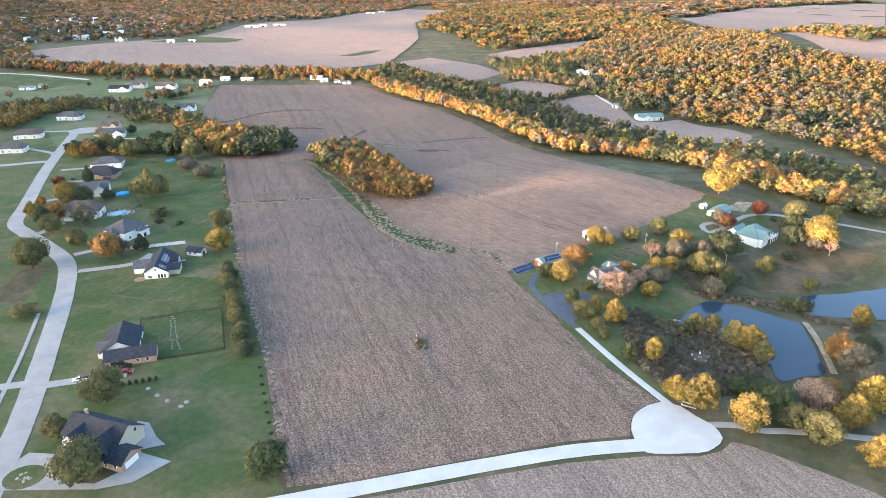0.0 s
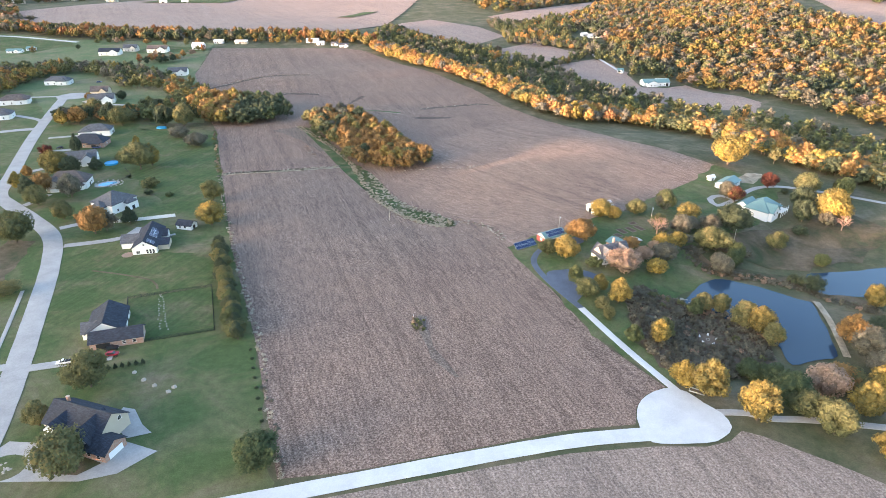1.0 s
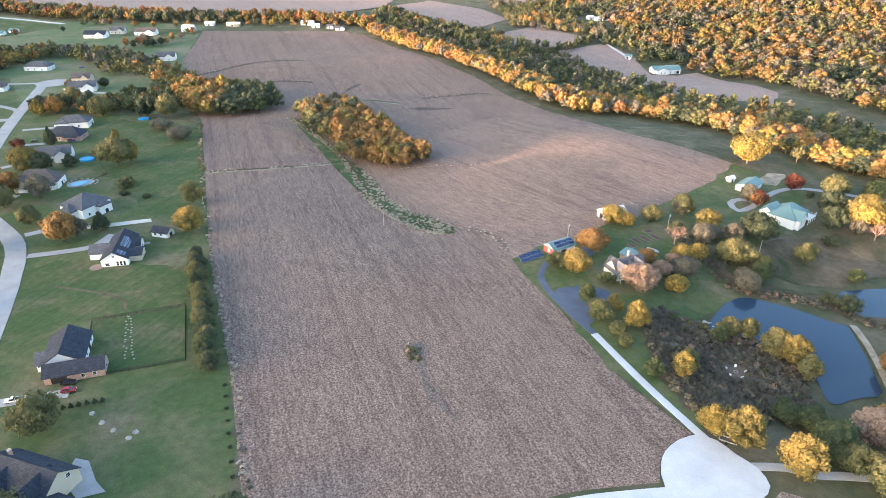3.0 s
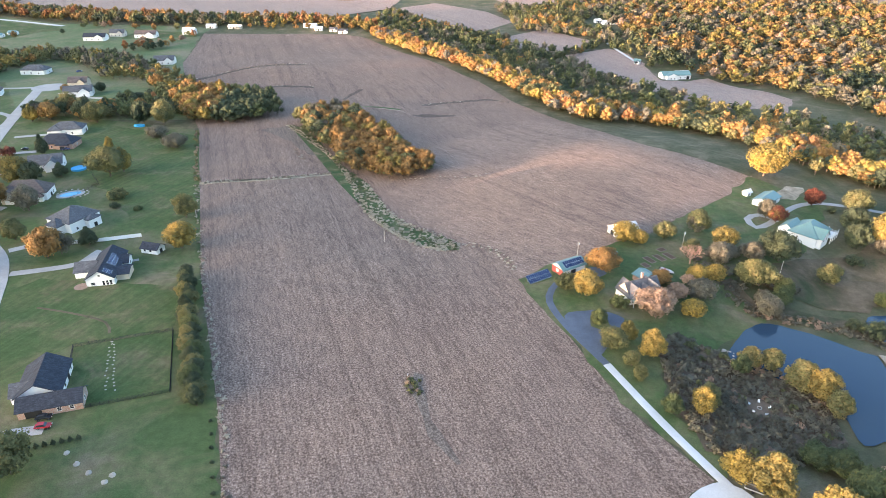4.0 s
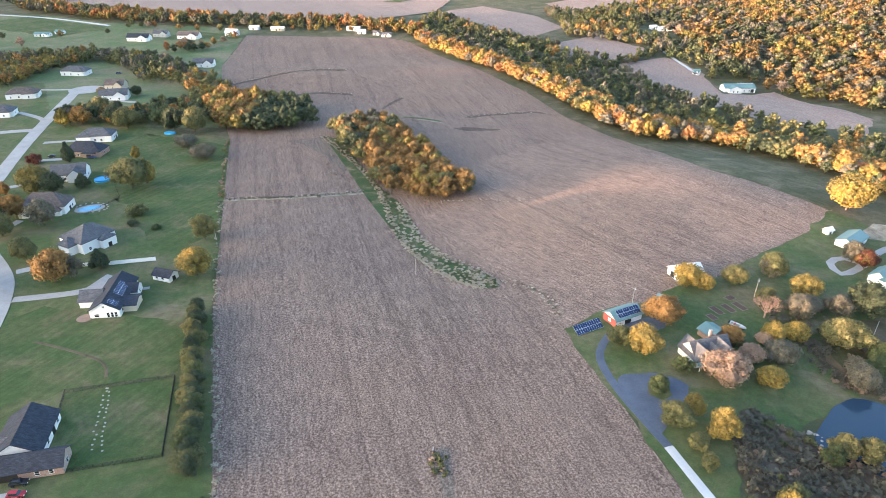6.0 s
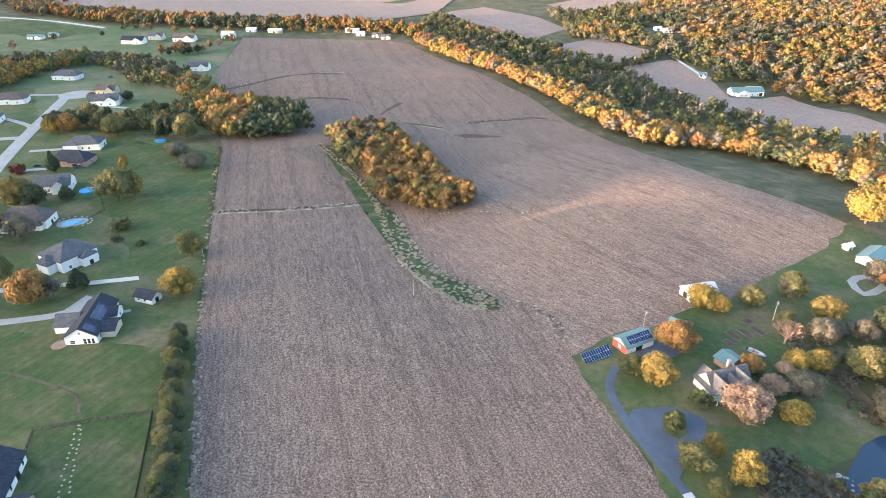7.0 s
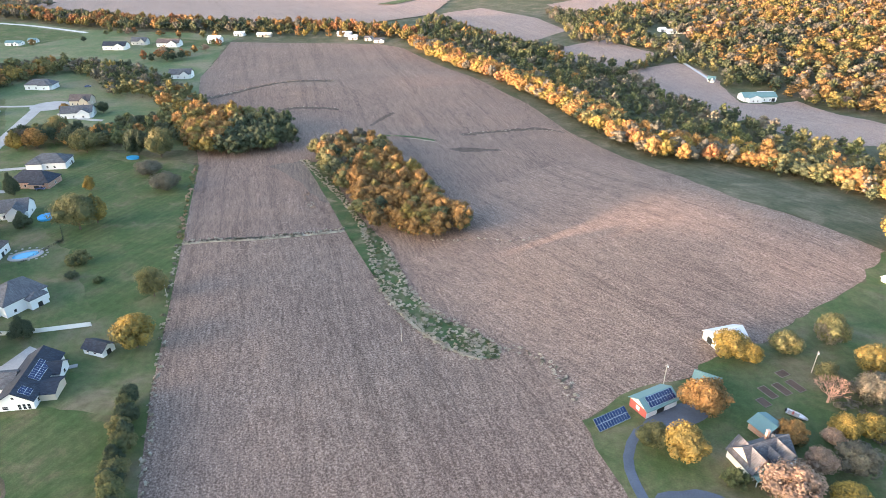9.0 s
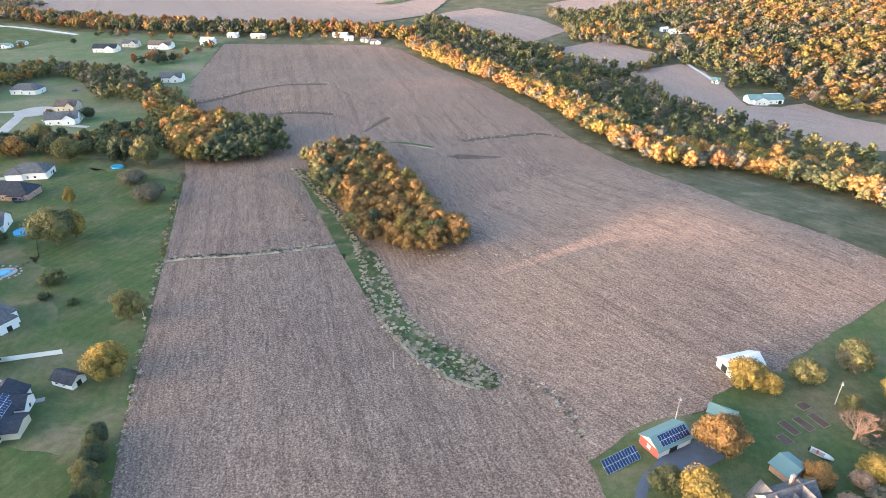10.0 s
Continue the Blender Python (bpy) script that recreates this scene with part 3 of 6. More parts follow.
def clumps(rng, shape, height, spread, count):
    """Lobe centres and radii of a full crown, laid round it from the top down, over a filled heart."""
    low = {"round": 0.14, "oval": 0.07, "cone": 0.05, "spread": 0.2, "shrub": 0.02, "mass": 0.03}[shape]
    tall, zc = (1 - low) / 2 * height, (1 + low) / 2 * height
    out, rad = [], []
    for i in range(count):
        f = 1 - 1.72 * (i + 0.5) / count + rng.uniform(-0.06, 0.06)
        ang = i * 2.39996 + rng.uniform(-0.4, 0.4)
        up = (f + 1) / 2
        ring = math.sqrt(max(1 - f * f, 0.02))
        if shape == "cone":
            ring, r = 1.05 * (1 - up) ** 0.8, spread * (0.16 + 0.22 * (1 - up))
        elif shape == "oval":
            ring, r = ring * (1.1 - 0.45 * up), spread * rng.uniform(0.24, 0.38) * (1.2 - 0.5 * up)
        else:
            r = spread * rng.uniform(0.2, 0.46)
        reach = max(spread * ring * rng.uniform(0.72, 1.22) - r * 0.75, 0)
        out.append((reach * math.cos(ang), reach * math.sin(ang), zc + f * (tall - r * 0.7) * rng.uniform(0.82, 1.08)))
        rad.append(r)
    for f, k in ((-0.45, 0.42), (0.0, 0.5), (0.4, 0.34)):
        out.append((0, 0, zc + f * tall))
        rad.append(spread * k * (0.6 if shape == "cone" else 1))
    return np.array(out), np.array(rad)


def limb(bm, a, b, r0, r1, sides=6):
    a, b = Vector(a), Vector(b)
    q = (b - a).to_track_quat("Z", "Y").to_matrix()
    rings = []
    for p, r in ((a, r0), (b, r1)):
        rings.append([bm.verts.new(p + q @ Vector((r * math.cos(2 * math.pi * k / sides), r * math.sin(2 * math.pi * k / sides), 0))) for k in range(sides)])
    for k in range(sides):
        bm.faces.new((rings[0][k], rings[0][(k + 1) % sides], rings[1][(k + 1) % sides], rings[1][k]))
    bm.faces.new(rings[1])


def tree_of(shape, leaf, height, spread, seed, label, sprays_n=900, size=0.42, name="tree"):
    """One tree: a tapered trunk with limbs, and a crown of leaf sprays."""
    rng = np.random.default_rng(seed)
    root = new(name)
    cen, rad = clumps(rng, shape, height, spread, 30 if shape != "shrub" else 14)
    bm = bmesh.new()
    top = height * 0.72
    lean = rng.normal(scale=0.03 * height, size=2)
    girth = 0.022 * height + 0.05
    joints = [Vector((lean[0] * f, lean[1] * f, top * f - (0.4 if f == 0 else 0))) for f in (0, 0.25, 0.5, 0.75, 1)]
    for i in range(4):
        limb(bm, joints[i], joints[i + 1], girth * (1.25 if i == 0 else 1 - 0.22 * i), girth * (1 - 0.22 * (i + 1)), 7)
    for c in cen[:: 2]:
        f = min(max(c[2] / top - 0.22, 0.15), 0.95)
        limb(bm, joints[0].lerp(joints[4], f), c, girth * 0.4 * (1.1 - f), 0.03, 4)
    part("trunk", bm, M["bark"], root)
    co = sprays(rng, cen, rad, sprays_n, size)
    crown = from_arrays("crown", co, np.arange(len(co)).reshape(-1, 4), [LEAF[leaf]])
    core = lobes(rng, cen, rad, 0.84)
    inner = from_arrays("inner_foliage", core, np.arange(len(core)).reshape(-1, 3), [LEAF[leaf]])
    inner.parent = root
    crown.parent = root
    return tagged(root, label, "tree" if shape != "shrub" else "shrub")


def part(name, bm, mat, parent, label=""):
    """Links a bmesh as one mesh object under a thing or a part."""
    me = bpy.data.meshes.new(name)
    bm.to_mesh(me), bm.free()
    me.materials.append(mat)
    ob = new(name, me)
    ob.parent = parent
    return tagged(ob, label)


def woodland(name, spots, mixes, label, seed, n=70, size=1.1, height=(11, 16), spread=(4, 6)):
    """Many trees as one mass. spots: plan points; mixes: leaf kinds with weights."""
    rng = np.random.default_rng(seed)
    names = [k for k, _ in mixes]
    w = np.array([v for _, v in mixes], float)
    forms = []
    for i in range(7):
        low = height[1] < 4
        cen, rad = clumps(rng, ("round", "mass", "spread", "mass")[i % 4], 14.0, 14.0 * 0.75 if low else 5.4, 16 if n > 200 else 10 if n > 75 else 5)
        solid = lobes(rng, cen, rad, 0.88) if n > 30 else lobes(rng, cen[:1], rad[:1], 0.6)
        form = np.vstack([flecks(rng, cen, rad, int(n * 1.3), size * (3.0 if low else 1.0)), solid])
        forms.append(form / np.array([14.2 if low else 14.0, 14.2 if low else 14.0, 14.0]))
    stem = np.array([(math.cos(a), math.sin(a)) for a in (0, 2.1, 4.2)])
    co, ix = [], []
    faces, fi, base = [], [], 0
    for x, y in spots:
        h, s = rng.uniform(*height), rng.uniform(*spread)
        f = forms[rng.integers(7)]
        a = rng.uniform(0, 6.28)
        ca, sa = math.cos(a), math.sin(a)
        k = s / (0.75 if low else 5.4 / 14)
        v = np.stack([(f[:, 0] * ca - f[:, 1] * sa) * k, (f[:, 0] * sa + f[:, 1] * ca) * k, f[:, 2] * h], -1)
        z = terrain(x, y)
        co.append(v + np.array([x, y, z]))
        # coherent stands: the kind follows a slow pattern
        u = 0.5 + 0.9 * noise.noise((x * 0.012, y * 0.012, seed)) * 0.8 + rng.normal(scale=0.22)
        kind = int(np.searchsorted(np.cumsum(w) / w.sum(), min(max(u, 0), 0.999)))
        kinds = np.full(len(f) // 3, kind)
        if "olive" in names and names[kind] in ("orange", "yellow", "rust"):
            # lower faces go olive: shade below the sunlit tops, put into the colour
            rise = f[:, 2].reshape(-1, 3).mean(axis=1)
            kinds[rng.uniform(0.0, 0.55, len(kinds)) > rise] = names.index("olive")
        ix.append(kinds)
        if h < 3:
            continue
        t = np.array([[x + c * 0.25, y + d * 0.25, z - 0.5] for c, d in stem] + [[x + c * 0.12, y + d * 0.12, z + h * 0.7] for c, d in stem])
        co.append(np.vstack([t[[0, 1, 4, 0, 4, 3]], t[[1, 2, 5, 1, 5, 4]], t[[2, 0, 3, 2, 3, 5]]]))
        ix.append(np.full(6, len(names)))
    co = np.vstack(co)
    ob = from_arrays(name, co, np.arange(len(co)).reshape(-1, 3), [LEAF[k] for k in names] + [M["bark"]], np.concatenate(ix))
    return tagged(ob, label, "woods", kind="stuff")


def scatter(poly, gap, seed, holes=()):
    """Plan points at about even spacing within a polygon."""
    rng = np.random.default_rng(seed)
    xs, ys = [p[0] for p in poly], [p[1] for p in poly]
    X, Y = np.meshgrid(np.arange(min(xs), max(xs), gap), np.arange(min(ys), max(ys), gap))
    X, Y = X.ravel() + rng.uniform(-0.45, 0.45, X.size) * gap, Y.ravel() + rng.uniform(-0.45, 0.45, Y.size) * gap
    ok = inside(poly, X, Y)
    for h in holes:
        ok &= ~inside(h, X, Y)
    return list(zip(X[ok], Y[ok]))


def around(x, y, r):
    """A clearing."""
    return [(x + r * math.cos(k), y + r * math.sin(k)) for k in (0, 1, 2, 3, 4, 5)]


def along(pts, width, gap, seed):
    """Plan points in a belt along a line; width grows to the left of its way."""
    rng = np.random.default_rng(seed)
    line = curve([(x, y, 0) for x, y in pts], gap)
    out = []
    for i in range(len(line) - 1):
        x, y, _ = line[i]
        dx, dy = line[i + 1][0] - x, line[i + 1][1] - y
        d = math.hypot(dx, dy)
        for k in np.arange(0, abs(width), gap) * math.copysign(1, width):
            j = rng.uniform(-0.4, 0.4, 2) * gap
            out.append((x - dy / d * k + j[0], y + dx / d * k + j[1]))
    return out


AUTUMN = [("dark", 1.2), ("green", 1.5), ("olive", 1.5), ("yellow", 1.0), ("orange", 2.2), ("rust", 0.8), ("grey", 0.8)]
# mix for the farthest trees: distance haze put into greyer, paler leaves
HAZY_TOWN = [("dark", 0.6), ("grey", 3), ("pale", 1.6), ("olive", 1.2), ("orange", 1.2), ("rust", 0.8)]
DULL = [("grey", 2.0), ("dark", 2.4), ("green", 1.6), ("olive", 1.6), ("orange", 0.7)]
# belts and stands
woodland("center_grove", scatter([(-121, 528), (-104, 492), (-78, 450), (-62, 430), (-37, 420), (-12, 425), (-25, 450), (-54, 494), (-82, 545), (-108, 548)], 6.8, 1), [("grey", 0.5), ("dark", 0.5), ("olive", 1.0), ("orange", 3), ("yellow", 0.6)], "narrow grove of orange and green autumn trees in the draw", 11, 760, 0.42, (10, 15), (4.4, 6.4))
# one grove in two leaf mixes: shaded side darkened, sunlit side orange, by colour
woodland("dark_grove", scatter(wander([(-180, 514), (-144, 526), (-141, 542), (-158, 588), (-186, 596)], 5), 7.5, 2), [("dark", 3), ("green", 1.4), ("olive", 0.6)], "shaded side of a small dense grove, coloured dark green", 20, 560, 0.45, (12, 16), (4.8, 6.8))
woodland("west_grove", scatter(wander([(-200, 518), (-180, 514), (-186, 596), (-205, 600), (-232, 598), (-226, 556)], 5), 7.5, 21), [("olive", 1), ("orange", 3), ("yellow", 1)], "sunlit side of a small dense grove, coloured autumn orange", 12, 560, 0.45, (12, 17), (4.8, 6.8))
woodland("east_belt", along([(262, 378), (240, 405), (216, 455), (200, 492), (173, 532), (140, 550), (104, 545), (76, 575), (55, 628), (22, 694), (-18, 748), (-112, 898)], -30, 7.5, 3), [("dark", 0.9), ("olive", 1.2), ("orange", 3.0), ("yellow", 1.2), ("rust", 0.5), ("grey", 0.7)], "long belt of orange and green autumn trees along the field", 13, 330, 0.55, (9, 14), (4.6, 6.8))
woodland("north_belt", scatter([(-730, 1034), (-648, 1003), (-556, 966), (-451, 958), (-397, 952), (-327, 956), (-240, 962), (-150, 942), (-110, 912), (-110, 960), (-150, 985), (-240, 1000), (-366, 1000), (-429, 1010), (-503, 1020), (-569, 1040), (-643, 1060), (-722, 1090), (-800, 1110)], 9.5, 4), [("dark", 1.0), ("grey", 1.0), ("olive", 1.5), ("orange", 2.6), ("rust", 1.4), ("yellow", 0.8)], "far line of mixed autumn trees", 14, 110, 0.8, (10, 16), (4.5, 6.5))
woodland("west_woods", scatter([(-437, 612), (-439, 645), (-445, 676), (-443, 712), (-416, 733), (-380, 705), (-338, 656), (-293, 645), (-240, 575), (-214, 600), (-252, 640), (-273, 660), (-327, 722), (-361, 745), (-393, 752), (-436, 768), (-469, 765), (-500, 740), (-540, 720), (-520, 640)], 9.5, 5, holes=[around(-307, 728, 17), around(-423, 690, 14)]), [("dark", 1.2), ("green", 1.2), ("grey", 1.6), ("olive", 2.0), ("orange", 1.0), ("yellow", 0.9)], "mixed autumn woods behind the houses", 15, 200, 0.7, (9, 15), (4.2, 6.2))
woodland("west_thicket", scatter([(-338, 533), (-308, 524), (-256, 525), (-223, 536), (-204, 532), (-215, 560), (-240, 585), (-262, 576), (-280, 558), (-300, 545), (-338, 552)], 7.5, 6, holes=[around(-322, 572, 20)]), [("dark", 2.4), ("green", 1.2), ("olive", 1), ("orange", 0.8), ("rust", 0.3)], "thicket of dark trees behind the lots", 16, 300, 0.6, (7, 13), (3.4, 5.4))
EASTWOODS = [(61, 1272), (224, 1338), (193, 1085), (217, 903), (232, 779), (254, 742), (295, 667), (340, 491), (625, 957), (553, 1093), (657, 1603), (420, 1620)]
# the grey and pale shares paint distance haze over the autumn colours
woodland("east_woods", scatter(EASTWOODS, 11.5, 7, holes=FAR_FIELDS), [("dark", 0.8), ("grey", 2.4), ("olive", 1.4), ("orange", 2.8), ("pale", 0.6), ("yellow", 1.4)], "large hillside forest in orange and yellow autumn leaf", 17, 100, 0.9, (9, 15), (5, 7.5))
woodland("far_woods", scatter([(-106, 1932), (61, 1290), (420, 1600), (657, 1603), (755, 2334), (805, 3265), (322, 4073), (-124, 3263)], 28, 8, holes=FAR_FIELDS), AUTUMN, "distant autumn forest", 18, 52, 2.4, (13, 19), (8, 12))
woodland("town_woods", scatter([(-2916, 4294), (-92, 4286), (-260, 3624), (-521, 2506), (-747, 2166), (-684, 1679), (-979, 1459), (-1300, 1610)], 36, 9), HAZY_TOWN, "distant tree-covered town", 19, 42, 2.6, (12, 18), (8, 13))

# fillers behind the belts and among the far fields
woodland("belt_woods", scatter([(95, 575), (145, 556), (188, 498), (212, 428), (268, 376), (335, 405), (317, 450), (297, 503), (251, 557), (212, 609), (167, 684), (128, 788), (59, 882), (-5, 925), (-112, 1070), (-125, 930), (6, 768), (70, 632)], 10, 51, holes=FAR_FIELDS), DULL, "dark green and grey woods behind the autumn belt", 51, 120, 0.8, (7, 13), (3.5, 5.5))
woodland("lane_woods", scatter([(76, 951), (58, 1120), (119, 1092), (202, 1195), (193, 1085), (217, 903), (240, 790), (205, 760), (169, 851), (125, 925)], 11, 52, holes=[around(206, 985, 45), around(225, 930, 30), around(199, 800, 14)] + FAR_FIELDS), DULL, "dull green and grey woods round the far farm", 52, 130, 0.8, (7, 13), (3.5, 5.5))
woodland("right_woods", scatter([(336, 491), (322, 452), (400, 400), (800, 650), (1000, 1000), (625, 957)], 15, 53, holes=[around(560, 905, 25)] + FAR_FIELDS), [("grey", 2), ("dark", 1.5), ("olive", 2), ("yellow", 1.5), ("orange", 1.2)], "autumn woods on the eastern slope", 53, 110, 0.9, (8, 16), (4, 6))
woodland("ridge_woods", scatter([(660, 1250), (780, 1700), (1100, 1900), (900, 1300), (700, 1130)], 18, 54), AUTUMN, "autumn woods on the far ridge", 54, 50, 2.2, (10, 18), (6, 9))
woodland("lot_trees", scatter([(-385, 785), (-342, 790), (-336, 835), (-380, 845)], 11, 55) + scatter([(-520, 925), (-470, 925), (-460, 940), (-525, 945)], 15, 60) + [(-505, 885), (-470, 795), (-400, 915), (-430, 925), (-372, 920), (-352, 912), (-341, 880), (-330, 868), (-338, 850), (-545, 850), (-610, 835), (-560, 800)], [("olive", 1), ("pale", 1.4), ("orange", 1.6), ("rust", 0.8), ("dark", 1)], "scattered mixed trees beyond the street", 55, 160, 0.8, (7, 12), (3.5, 6))
woodland("town_edge", scatter([(-1119, 1610), (-979, 1459), (-850, 1300), (-720, 1160), (-756, 1085), (-1100, 1200), (-1700, 1800)], 26, 56), HAZY_TOWN, "distant trees at the edge of town", 56, 40, 2.6, (10, 16), (6, 10))
woodland("west_lots", scatter([(-480, 600), (-430, 570), (-345, 440), (-290, 330), (-420, 330), (-640, 560)], 34, 57, holes=[around(-374, 520, 16), around(-388, 575, 16)]), AUTUMN, "scattered trees on the western lots", 57, 110, 0.9, (6, 11), (3, 5))

woodland("horizon_woods", scatter([(-3000, 4300), (-100, 4300), (-124, 3270), (322, 4080), (805, 3270), (900, 2650), (1600, 3700), (2900, 4700), (-3200, 4800)], 55, 58, holes=FAR_FIELDS), HAZY_TOWN, "woods along the horizon", 58, 40, 5.0, (14, 22), (16, 26))
woodland("farm_trees", scatter([(-350, 940), (-140, 925), (-140, 955), (-350, 965)], 13, 59, holes=[around(-202, 950, 14), around(-187, 930, 10), around(-329, 932, 10), around(-294, 924, 13)]), AUTUMN, "mixed trees round the far farm buildings", 59, 110, 0.9, (6, 11), (3, 5))

# ---- single trees ----
WORDS = {"green": "green leafy", "dark": "dark green", "olive": "olive and golden", "yellow": "golden yellow autumn", "orange": "orange autumn", "rust": "rusty brown autumn",
         "pale": "pale peach-coloured autumn", "grey": "grey-green thinning", "red": "deep red autumn"}
SHAPES = {"round": "round-crowned tree", "oval": "tall oval tree", "cone": "conical tree", "spread": "broad spreading tree", "shrub": "low rounded shrub"}
LIBRARY = {}


def bare_tree(height, spread, seed, label):
    """A leafless tree of pinkish-grey forking twigs."""
    rng = np.random.default_rng(seed)
    root = new("bare_tree")
    bm, twigs = bmesh.new(), bmesh.new()
    limb(bm, (0, 0, -0.3), (0, 0, height * 0.25), 0.3, 0.22, 7)

    def fork(a, way, length, girth, depth):
        b = a + way * length
        limb(bm if depth > 2 else twigs, a, b, girth, girth * 0.62, 4 if depth > 1 else 3)
        if depth:
            for _ in range(3):
                w = (way + Vector(rng.normal(scale=0.45, size=3)) + Vector((0, 0, 0.12))).normalized()
                fork(b, w, length * rng.uniform(0.62, 0.85), girth * 0.62, depth - 1)

    for k in range(6):
        a = k * 1.05 + rng.uniform(-0.3, 0.3)
        fork(Vector((0, 0, height * 0.2)), Vector((math.cos(a) * 0.75, math.sin(a) * 0.75, 0.8)).normalized(), spread * 0.36, 0.13, 5)
    part("trunk", bm, M["twig"], root)
    part("crown", twigs, M["twig"], root)
    return tagged(root, label, "tree")


M["twig"] = plain_mat("twig", (0.36, 0.23, 0.17), 0.95, 0.3, 2.0)


def plant(rows, group, where):
    """Sets out single trees: kind, shape, x, y, height, spread."""
    for kind, shape, x, y, h, s in rows:
        h, s = h * 1.0, s * 0.95
        k = (kind, shape, len([r for r in LIBRARY if r[:2] == (kind, shape)]) if (kind, shape, 0) not in LIBRARY else int(abs(x * 7 + y * 3)) % 2)
        if shape == "bare":
            label = "bare pinkish tree with fine branching twigs " + where
            if k not in LIBRARY:
                LIBRARY[k] = (bare_tree(10, 5, 5, label), 10, 5)
                t = LIBRARY[k][0]
                t.matrix_world = pose(x, y, terrain(x, y)) @ Matrix.Diagonal((s / 5, s / 5, h / 10, 1))
                tagged(t, group=group)
                continue
        else:
            label = "%s %s %s" % (WORDS[kind], SHAPES[shape], where)
            if k not in LIBRARY:
                n = 900 if shape == "shrub" else 2200
                LIBRARY[k] = (tree_of(shape, kind, h, s, 100 + len(LIBRARY), label, n, 0.32 * (s / 5) ** 0.5, "shrub" if shape == "shrub" else "tree"), h, s)
                t = LIBRARY[k][0]
                t.matrix_world = pose(x, y, terrain(x, y))
                tagged(t, group=group)
                continue
        src, h0, s0 = LIBRARY[k]
        m = pose(x, y, terrain(x, y), 0, 0, (x * 37 + y * 11) % 360) @ Matrix.Diagonal((s / s0, s / s0, h / h0, 1))
        c = copy_thing(src, m)
        c.matrix_basis = m
        tagged(c, label, group=group)


HOUSE_TREES = [
    ("olive", "round", 47, 290, 8.1, 4.1),
    ("yellow", "round", 55, 286, 11.5, 5.8),
    ("orange", "spread", 66, 307, 11.0, 6.9),
    ("yellow", "round", 82, 335, 10.2, 5.6),
    ("yellow", "round", 88, 332, 7.5, 3.4),
    ("olive", "round", 101, 338, 8.9, 4.7),
    ("olive", "round", 120, 346, 11.4, 6.0),
    ("yellow", "round", 127, 331, 10.2, 5.7),
    ("bare", "bare", 106, 314, 12.4, 7.3),
    ("grey", "round", 119, 316, 9.7, 5.5),
    ("orange", "round", 88, 296, 6.7, 3.9),
    ("yellow", "round", 104, 299, 7.5, 4.1),
    ("yellow", "round", 112, 300, 7.8, 4.3),
    ("pale", "round", 80, 274, 10.8, 7.7),
    ("yellow", "round", 95, 275, 7.6, 4.5),
    ("grey", "round", 102, 287, 8.8, 5.8),
]
HOUSE_TREES_B = [
    ("green", "shrub", 67, 278, 5.2, 3.5),
    ("pale", "round", 91, 285, 7.0, 4.4),
    ("pale", "round", 100, 296, 4.6, 3.1),
    ("olive", "round", 110, 326, 6.2, 3.9),
    ("olive", "round", 90, 295, 3.5, 2.2),
]
COURT_TREES = [
    ("green", "oval", 56, 265, 7.5, 3.4),
    ("olive", "round", 58, 250, 8.7, 5.0),
    ("yellow", "oval", 65, 256, 8.4, 3.8),
    ("yellow", "oval", 71, 247, 11.5, 5.2),
    ("olive", "round", 63, 241, 5.7, 3.2),
    ("olive", "oval", 64, 234, 6.2, 2.8),
    ("green", "oval", 70, 218, 7.7, 3.5),
    ("olive", "oval", 83, 223, 9.2, 4.2),
    ("olive", "round", 127, 301, 10.4, 6.0),
    ("grey", "round", 135, 319, 9.1, 5.2),
    ("dark", "spread", 148, 320, 11.2, 7.5),
    ("orange", "round", 163, 359, 8.8, 4.6),
    ("green", "round", 138, 292, 6.5, 3.7),
    ("grey", "round", 128, 287, 6.7, 3.8),
    ("grey", "round", 119, 346, 8.7, 5.0),
    ("grey", "round", 125, 320, 7.2, 4.1),
]
POND_TREES = [
    ("yellow", "oval", 80, 192, 10.0, 4.6),
    ("yellow", "oval", 87, 187, 14.1, 6.4),
    ("yellow", "oval", 98, 175, 14.9, 6.8),
    ("olive", "round", 119, 169, 11.5, 6.1),
    ("yellow", "oval", 134, 178, 12.7, 5.8),
    ("green", "round", 112, 184, 12.0, 6.3),
    ("pale", "round", 127, 191, 12.3, 6.5),
    ("orange", "round", 135, 195, 10.2, 5.4),
    ("orange", "oval", 156, 225, 12.2, 5.8),
    ("grey", "round", 156, 212, 13.4, 7.5),
    ("yellow", "oval", 182, 253, 10.9, 5.2),
    ("dark", "shrub", 163, 267, 7.3, 5.2),
    ("dark", "shrub", 158, 273, 4.5, 3.2),
    ("yellow", "oval", 148, 190, 13.5, 6.4),
    ("yellow", "oval", 130, 159, 11.4, 5.5),
    ("olive", "oval", 106, 246, 9.2, 4.4),
]
